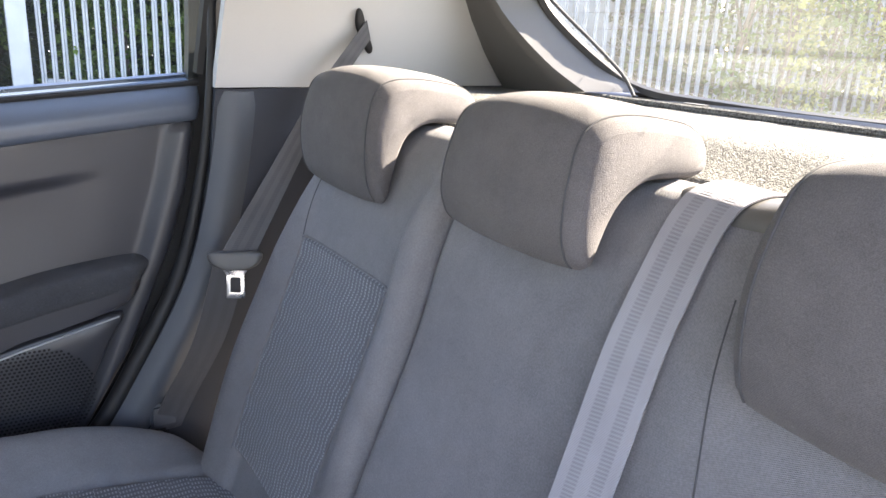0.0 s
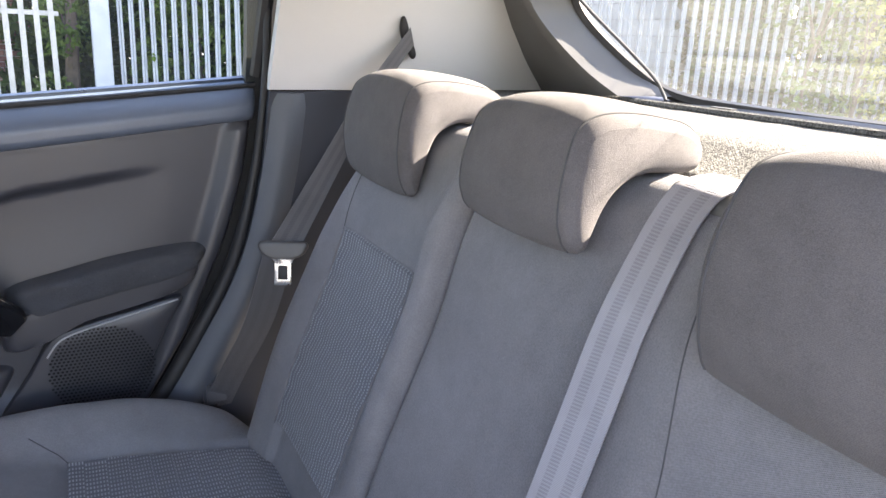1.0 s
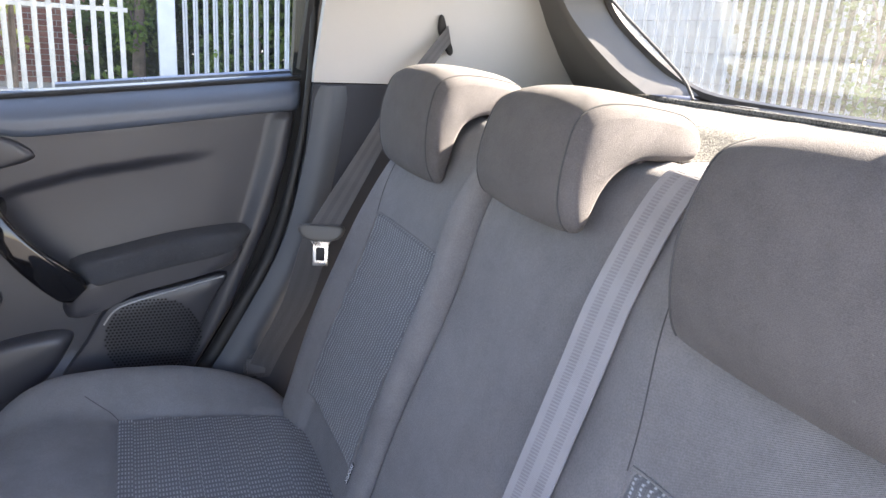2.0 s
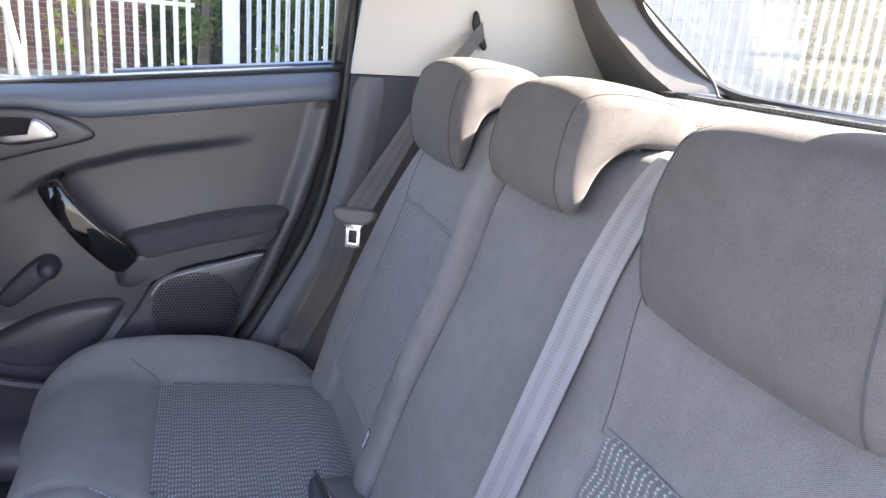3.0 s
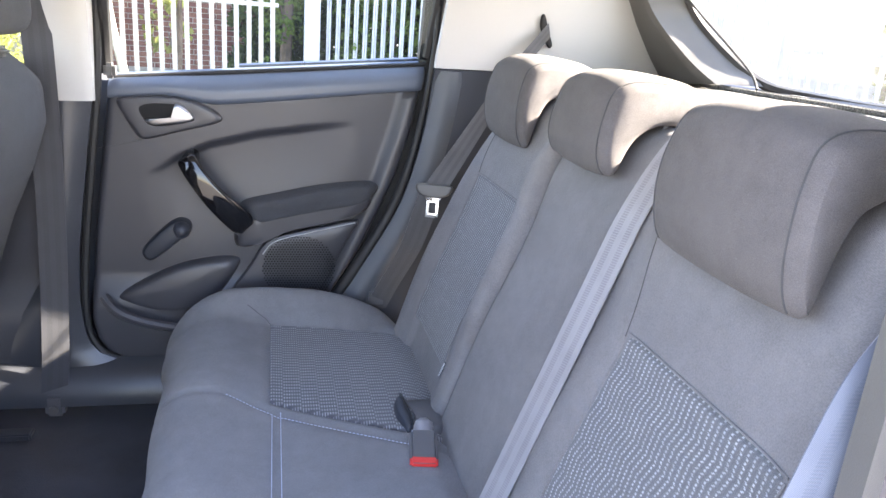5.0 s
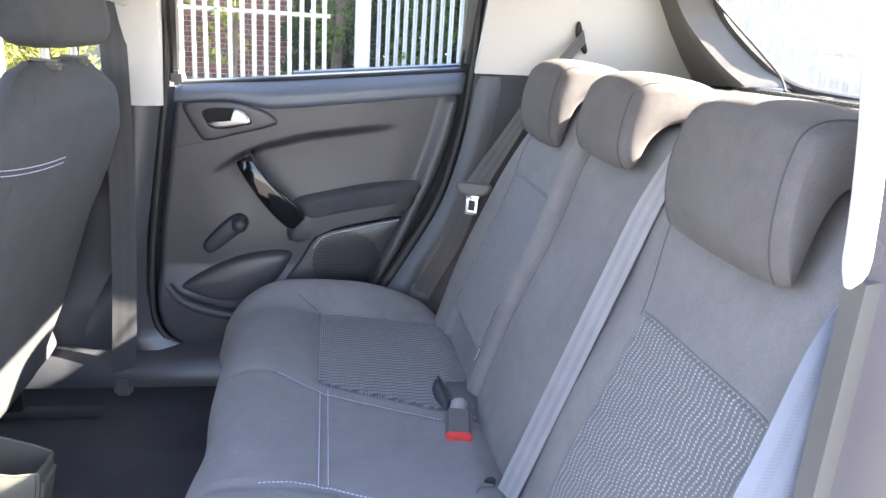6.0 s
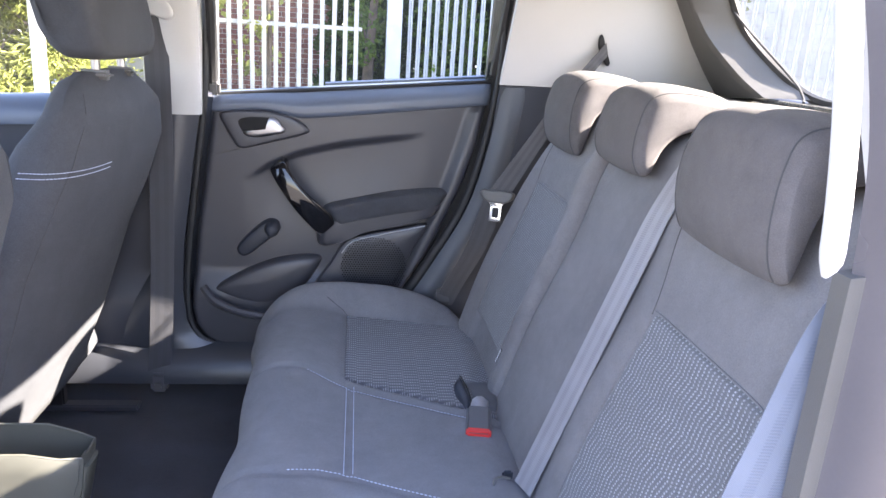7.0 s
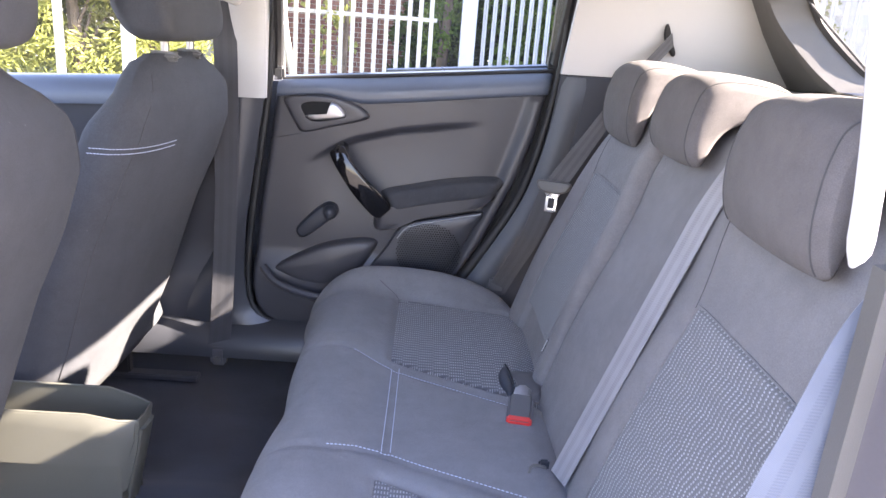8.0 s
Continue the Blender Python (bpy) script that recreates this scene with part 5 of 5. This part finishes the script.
    for k in range(17):
        s = -1 + 2 * k / 16
        s = math.copysign(abs(s) ** 0.8, s)
        e = math.sqrt(max(0, 1 - abs(s) ** 7))
        ring = []
        for m in range(28):
            a = 2 * math.pi * m / 28
            c, d = math.cos(a), math.sin(a)
            c, d = math.copysign(abs(c) ** 0.5, c), math.copysign(abs(d) ** 0.45, d)
            zc = 1.134 + 0.098 * d * (0.78 + 0.22 * e)
            wide = 0.170 - 0.018 * smooth_step(1.10, 1.04, zc)
            ring.append(Vector((-0.475 + 0.052 * c * (0.62 + 0.38 * e) - 0.02 * d, y0 - 0.036 + s * wide, zc)))
        head.append(ring)
    hr = part("headrest", loft(head), M_CLOTH_FRONT, seat, angle=80)
    part("headrest_seam", tube(spline([(-0.424, y0 - 0.02, 1.069), (-0.420, y0 + 0.05, 1.072), (-0.423, y0 + 0.115, 1.079)], 6), 0.0014, 6), M_PIPING, hr)
    for sg in (-1, 1):
        part("headrest_post", tube([(-0.462, y0 - 0.02 + sg * 0.068, 0.985), (-0.464, y0 - 0.02 + sg * 0.068, 1.06)], 0.0075, 10), M_CHROME, hr, "chrome headrest post")
        part("post_guide", box(-0.492, -0.437, y0 - 0.02 + sg * 0.068 - 0.015, y0 - 0.02 + sg * 0.068 + 0.015, 1.002, 1.019, 0.007, 3), M_PLASTIC_MID, seat, "grey plastic post guide")
    return seat


driver_seat = front_seat(0.345)
copy_thing(driver_seat, Matrix.Translation((-0.70, -0.355, 0.26)))

# ---- centre console tray ----
console = thing("centre_console", (-0.60, 0.0, 0.28), "grey plastic rear console tray between the seats", "console")


def tray_ring(z, out):
    """The tray's outline at a height z over the floor end of its lip; out pushes it outwards."""
    low = 1 - smooth_step(0.25, 0.46, z)
    pts = [(-0.80, -0.046), (-0.500, -0.0445), (-0.452, -0.039), (-0.4245 - 0.035 * low, -0.028), (-0.4225 - 0.036 * low, 0.0), (-0.4245 - 0.035 * low, 0.028), (-0.452, 0.039), (-0.500, 0.0445), (-0.80, 0.046)]
    ring = []
    for x, y in pts:
        fall = 0.016 * smooth_step(-0.505, -0.425, x) if z > 0.40 else 0.0
        ring.append(Vector((x + out * (-1 if x < -0.7 else smooth_step(-0.51, -0.43, x)), y + math.copysign(out, y) * (abs(y) > 0.001), z - fall)))
    return ring


bm = loft([tray_ring(0.245, 0.004), tray_ring(0.33, 0.0), tray_ring(0.42, -0.001), tray_ring(0.462, 0.0), tray_ring(0.471, 0.0012), tray_ring(0.4745, 0.0002), tray_ring(0.4748, -0.0022),
           tray_ring(0.472, -0.0042), tray_ring(0.44, -0.0056), tray_ring(0.385, -0.008)])
tray = part("tray", bm, M_GREY_BIN, console, angle=30)
lip = tray_ring(0.4742, -0.001)
part("lip", tube(lip[:9], 0.0021, 6), M_GREY_BIN, tray, "rounded tray lip")
part("rear_cap", loft([[Vector((-0.4205 - 0.036 * k + 0.004 * math.cos(a), 0.024 * math.sin(a), 0.440 - 0.175 * k)) for a in np.linspace(-math.pi / 2, math.pi / 2, 10)] + [Vector((-0.440 - 0.036 * k, 0.024, 0.440 - 0.175 * k)), Vector((-0.440 - 0.036 * k, -0.024, 0.440 - 0.175 * k))] for k in np.linspace(0, 1, 6)]),
     M_GREY_BIN, console, "rounded rear end of the console")


# ---- outside ----
FAR_Z = 0.12


def ground_z(x, y):
    return FAR_Z * smooth_step(3.0, 8.5, math.hypot(x, y))


def ground_sheet():
    radii = [0.0, 1.5, 3.0, 3.8, 4.6, 5.4, 6.2, 7.0, 7.8, 8.6, 10, 13, 20, 40, 90, 250, 700]
    verts, faces, n = [], [], 64
    for r in radii:
        for k in range(n):
            a = 2 * math.pi * k / n
            x, y = r * math.cos(a), r * math.sin(a)
            verts.append((x, y, ground_z(x, y)))
    for i in range(len(radii) - 1):
        for k in range(n):
            j = (k + 1) % n
            faces.append((i * n + k, (i + 1) * n + k, (i + 1) * n + j, i * n + j))
    me = bpy.data.meshes.new("ground")
    me.from_pydata(verts, [], faces)
    me.validate()
    return tagged(link("ground", me, M_TARMAC), "pale worn tarmac yard around the car", "ground", kind="structure")


ground_sheet()


def pale_mesh(height, width, depth, pointed, name):
    """One fence pale, standing on z = 0, its face towards -y: a W section or a flat strip, with a cut tip."""
    if depth > 0.004:
        sec = [(-width / 2, 0.0), (-width * 0.27, -depth), (0.0, -depth * 0.35), (width * 0.27, -depth), (width / 2, 0.0)]
    else:
        sec = [(-width / 2, -0.004), (0.0, -0.006), (width / 2, -0.004)]
    levels = [0.0, height - pointed, height]
    rings = []
    for li, z in enumerate(levels):
        sc = 0.12 if li == 2 else 1.0
        ring = [Vector((x * sc, y * (0.6 if li == 2 else 1.0), z)) for x, y in sec] + [Vector((x * sc, y + 0.003, z)) for x, y in reversed(sec)]
        rings.append(ring)
    bm = loft(rings)
    me = bpy.data.meshes.new(name)
    bmesh.ops.recalc_face_normals(bm, faces=bm.faces)
    bm.to_mesh(me)
    bm.free()
    return me


def fence(name, a, b, pitch, me, material, label, category, base, rails, rail_size=0.025, jitter=0.006):
    a, b = Vector(a), Vector(b)
    ob = thing(name, (a.x, a.y, ground_z(a.x, a.y)), label, category)
    d = (b - a).normalized()
    yaw = math.atan2(d.y, d.x)
    me.materials.clear()
    me.materials.append(material)
    n = int((b - a).length / pitch)
    for k in range(n + 1):
        p = a + d * pitch * k
        o = new("pale", me)
        o.matrix_basis = Matrix.Translation((p.x, p.y, ground_z(p.x, p.y) + base + random.uniform(-jitter, jitter))) @ Euler((random.uniform(-0.006, 0.006), random.uniform(-0.008, 0.008), yaw + random.uniform(-0.04, 0.04))).to_matrix().to_4x4()
        o.parent = ob
        o.matrix_parent_inverse = ob.matrix_basis.inverted()
    nrm = Vector((-d.y, d.x))
    for z in rails:
        bm = box(0, (b - a).length, 0.006, 0.006 + rail_size, -rail_size, rail_size, 0.004)
        bmesh.ops.transform(bm, matrix=Matrix.Translation((a.x, a.y, ground_z(a.x, a.y) * 0.5 + ground_z(b.x, b.y) * 0.5 + z)) @ Matrix.Rotation(yaw, 4, "Z"), verts=bm.verts)
        part("rail", bm, material, ob)
    return ob


W_PALE = pale_mesh(2.57, 0.062, 0.022, 0.10, "w_pale")
G_PALE = pale_mesh(1.45, 0.058, 0.003, 0.07, "gate_pale")
FA, FB = Vector((0.66, 9.1)), Vector((17.0, 1.0))
fence("palisade_fence", FA, FB, 0.125, W_PALE, M_GALV, "tall galvanised steel palisade fence", "fence", 0.04, (0.30, 2.2))
fence("palisade_gate", (-2.75, 9.0), (0.02, 9.0), 0.150, G_PALE, M_WHITEPAINT, "low white painted palisade gate", "gate", 0.06, (0.12, 1.09), 0.026)
post = thing("gate_post", (0.45, 9.05, FAR_Z), "square galvanised steel gate post", "post")
part("post", box(0.34, 0.54, 8.95, 9.15, 0.05, 2.9, 0.008), M_GALV, post)
part("post_cap", box(0.32, 0.56, 8.93, 9.17, 2.9, 2.93, 0.008), M_GALV, post)
for px, w in ((-3.09, 0.11), (-3.78, 0.06)):
    fp = thing("fence_post", (px, 6.6, ground_z(px, 6.6)), "white painted square fence post", "post", "white posts")
    part("post", box(px - w / 2, px + w / 2, 6.55, 6.65, 0.0, 2.1, 0.008), M_WHITEPAINT, fp)
trunk = thing("dead_trunk", (-1.66, 8.0, ground_z(-1.66, 8.0)), "bare pale trunk leaning before the gate", "tree trunk")
part("trunk", tube(spline([(-1.63, 8.0, 0.0), (-1.67, 8.0, 0.34), (-1.745, 8.0, 0.72), (-1.80, 8.02, 1.10), (-1.83, 8.05, 1.75)], 5), lambda k: 0.054 - 0.022 * k, 9), M_WHITEPAINT, trunk)
part("limb", tube(spline([(-1.79, 8.0, 1.02), (-1.93, 8.0, 1.13), (-2.15, 8.0, 1.20)], 4), lambda k: 0.030 - 0.018 * k, 7), M_WHITEPAINT, trunk)
shell("kerb", box(-2.8, 0.36, 8.85, 9.20, 0.02, 0.27, 0.02), M_CONCRETE, "low concrete kerb under the gate", "kerb")

clad = thing("clad_building", (6.0, 8.0, FAR_Z), "pale profiled metal clad building behind the fence", "building")
d = (FB - FA).normalized()
nrm = Vector((-d.y, d.x))
if nrm.y < 0:
    nrm = -nrm


def clad_point(u, v, back=0.0):
    s = 3.6 + 4.8 * u
    p = FA + d * s + nrm * (1.3 + back - 0.035 * (0.5 + 0.5 * math.copysign(min(1, abs(2.2 * math.sin(s * 2 * math.pi / 0.33))), math.sin(s * 2 * math.pi / 0.33))))
    return Vector((p.x, p.y, 0.06 + 4.4 * v))


part("wall", sheet(170, 4, lambda u, v: clad_point(u, v), lambda u, v: clad_point(u, v, 3.0)), M_CLAD, clad, angle=30)


def leaves(clumps, count, size, name, material, parent=None, label="", droop=0.0, slim=0.36, comb=0.0):
    """Many small folded leaves scattered in clumps (centre, radii), joined in one mesh; comb lays those of a clump one way."""
    rng = np.random.RandomState(len(clumps) * 7 + count)
    vol = np.array([r[0] * r[1] * r[2] for c, r in clumps]) ** 0.8
    pick = rng.choice(len(clumps), count, p=vol / vol.sum())
    c = np.array([c for c, r in clumps])[pick]
    r = np.array([r for c, r in clumps])[pick]
    v = rng.normal(size=(count, 3))
    v /= np.linalg.norm(v, axis=1)[:, None]
    rad = rng.uniform(0.45, 1.08, (count, 1)) ** 0.6
    p = c + v * r * rad
    a = rng.normal(size=(count, 3)) + v * 0.7 + np.array([0, 0, -droop])
    lay = rng.normal(size=(len(clumps), 3)) * (1, 1, 0.45)
    a += comb * lay[pick]
    a /= np.linalg.norm(a, axis=1)[:, None]
    b = np.cross(a, rng.normal(size=(count, 3)))
    b /= np.linalg.norm(b, axis=1)[:, None]
    nn_ = np.cross(a, b)
    L = size * rng.uniform(0.6, 1.35, (count, 1))
    w = L * slim
    verts = np.stack([p, p + a * L * 0.5 + b * w + nn_ * L * 0.12, p + a * L, p + a * L * 0.5 - b * w + nn_ * L * 0.12], 1).reshape(-1, 3)
    base = np.arange(count)[:, None] * 4
    faces = np.concatenate([base + np.array([[0, 1, 2]]), base + np.array([[0, 2, 3]])], 0)
    me = bpy.data.meshes.new(name)
    me.from_pydata(verts.tolist(), [], faces.tolist())
    ob = link(name, me, material, parent, label, smooth=False)
    return ob


def tree(name, foot, height, spread, clump_n, leaf_n, leaf, material, label, low=0.5, trunk=0.09, slim=0.36, comb=0.0):
    ob = thing(name, foot, label, "tree")
    rng = random.Random(int(abs(foot[0]) * 100 + abs(foot[1]) * 10))
    f = Vector(foot)
    line = spline([f - Vector((0, 0, 0.1)), f + Vector((rng.uniform(-.1, .1), rng.uniform(-.1, .1), height * 0.35)), f + Vector((rng.uniform(-.2, .2), rng.uniform(-.2, .2), height * 0.8))], 5)
    bm = tube(line, lambda k: trunk * (1 - 0.7 * k), 8)
    part("trunk", bm, M_BARK, ob)
    clumps = []
    for k in range(clump_n):
        z = f.z + low + (height - low) * rng.random()
        a, q = rng.uniform(0, 6.283), spread * math.sqrt(rng.random())
        c = Vector((f.x + q * math.cos(a), f.y + q * math.sin(a), z))
        s = rng.uniform(0.14, 0.34)
        clumps.append((tuple(c), (s, s, s * rng.uniform(0.6, 1.0))))
        if k % 5 == 0:
            k0 = line[min(len(line) - 1, int((z - f.z) / height * len(line) * 0.8))]
            part("limb", tube([k0, k0.lerp(c, 0.5) + Vector((0, 0, 0.08)), c], lambda t: 0.022 * (1 - 0.75 * t), 5), M_BARK, ob)
    tagged(leaves(clumps, leaf_n, leaf, "crown", material, ob, slim=slim, comb=comb), kind="stuff")
    return ob


# golden hedge trees past the front door, dark growth behind the fences
for fx, fy, h in ((-3.15, 7.6, 3.6), (-3.9, 7.3, 3.8), (-4.7, 6.9, 3.8), (-5.5, 6.4, 3.8), (-3.6, 8.6, 4.2), (-4.6, 8.2, 4.2), (-6.4, 5.9, 3.8), (-7.3, 5.2, 3.8)):
    tree("golden_conifer", (fx, fy, ground_z(fx, fy)), h, 0.66, 105, 15000, 0.105, M_LEAF_GOLD, "sunlit yellow-green conifer behind the car park", -0.1, slim=0.13, comb=1.6)
for k, s in enumerate((0.6, 1.5, 2.5, 3.4)):
    p = FA + d * s + nrm * 1.0
    tree("shrub_tree", (p.x, p.y, FAR_Z), 3.6, 0.75, 46, 5200, 0.085, M_LEAF, "dark green overgrown shrub behind the fence", 0.0, 0.06)
for k, s in enumerate((7.8, 8.7, 9.6, 10.6, 11.8, 13.2, 14.6)):
    p = FA + d * s + nrm * 1.0
    tree("shrub_tree", (p.x, p.y, FAR_Z), 4.0, 0.8, 50, 4200, 0.10, M_LEAF_DARK if k % 2 else M_LEAF, "green overgrown shrub behind the fence", 0.0, 0.06)
for k, s in enumerate((8.0, 8.6, 9.2, 9.8, 10.6)):
    p = FA + d * s - nrm * 0.45
    tree("climbing_shrub", (p.x, p.y, FAR_Z), 2.1, 0.38, 22, 800, 0.08, M_LEAF_GOLD if k % 2 else M_LEAF, "bright sunlit climber in front of the fence", 0.1, 0.03)
tree("shrub_tree", (0.1, 10.1, FAR_Z), 3.4, 0.35, 26, 1900, 0.085, M_LEAF, "dark ivy shrub beside the gate post", 0.0, 0.10)
tree("thin_tree", (-1.28, 9.45, FAR_Z), 3.2, 0.55, 12, 500, 0.10, M_LEAF_GOLD, "thin bare tree behind the gate", 0.5, 0.05)
tree("thin_tree", (-2.35, 9.5, FAR_Z), 3.0, 0.5, 14, 700, 0.10, M_LEAF_GOLD, "thin tree with few leaves behind the gate", 0.4, 0.05)

# dense dark growth that closes the view behind the fences
def hedge(a, b, height, depth, count, label):
    a, b = Vector(a), Vector(b)
    along = (b - a)
    n = int(along.length / 0.42)
    clumps = []
    rng = random.Random(n)
    for k in range(n):
        for z in np.arange(0.15, height, 0.38):
            p = a + along * ((k + rng.random()) / n)
            s = rng.uniform(0.26, 0.42)
            clumps.append(((p.x, p.y + rng.uniform(0, depth), ground_z(p.x, p.y) + z + rng.uniform(-0.1, 0.1)), (s, s, s)))
    return tagged(leaves(clumps, count, 0.15, "hedge", M_LEAF_DARK), label, "hedge", kind="stuff")


hp = [FA + d * s + nrm * w for s, w in ((-0.8, 2.1), (3.6, 2.1), (7.3, 0.80), (15.0, 1.5))]
hedge((-0.45, 10.4), hp[0], 4.0, 0.5, 15000, "dark overgrown hedge beside the gate post")
hedge(hp[0], hp[1], 4.2, 0.5, 40000, "dark overgrown hedge behind the palisade fence")
hedge(hp[2], hp[3], 4.6, 0.5, 42000, "green overgrown hedge behind the palisade fence")
# brick wall behind the gate
wall = tagged(part("wall_brick", box(-4.4, -0.35, 11.06, 11.30, 0.0, 3.4, 0.01), M_MORTAR), "old red brick wall behind the gate", "brick wall", kind="structure")
bm = box(0, 0.215, -0.012, 0.09, 0, 0.065, 0.004, 1)
brick_me = bpy.data.meshes.new("brick")
bm.to_mesh(brick_me)
bm.free()
brick_me.materials.append(M_BRICK)
for row in range(25):
    for k in range(12):
        o = new("brick", brick_me)
        o.matrix_basis = Matrix.Translation((-3.15 + k * 0.2265 + (0.113 if row % 2 else 0.0), 11.06 + random.uniform(-0.003, 0.003), 0.20 + row * 0.0765)) @ Euler((0, random.uniform(-0.006, 0.006), random.uniform(-0.008, 0.008))).to_matrix().to_4x4()
        o.parent = wall
        o.matrix_parent_inverse = wall.matrix_basis.inverted()
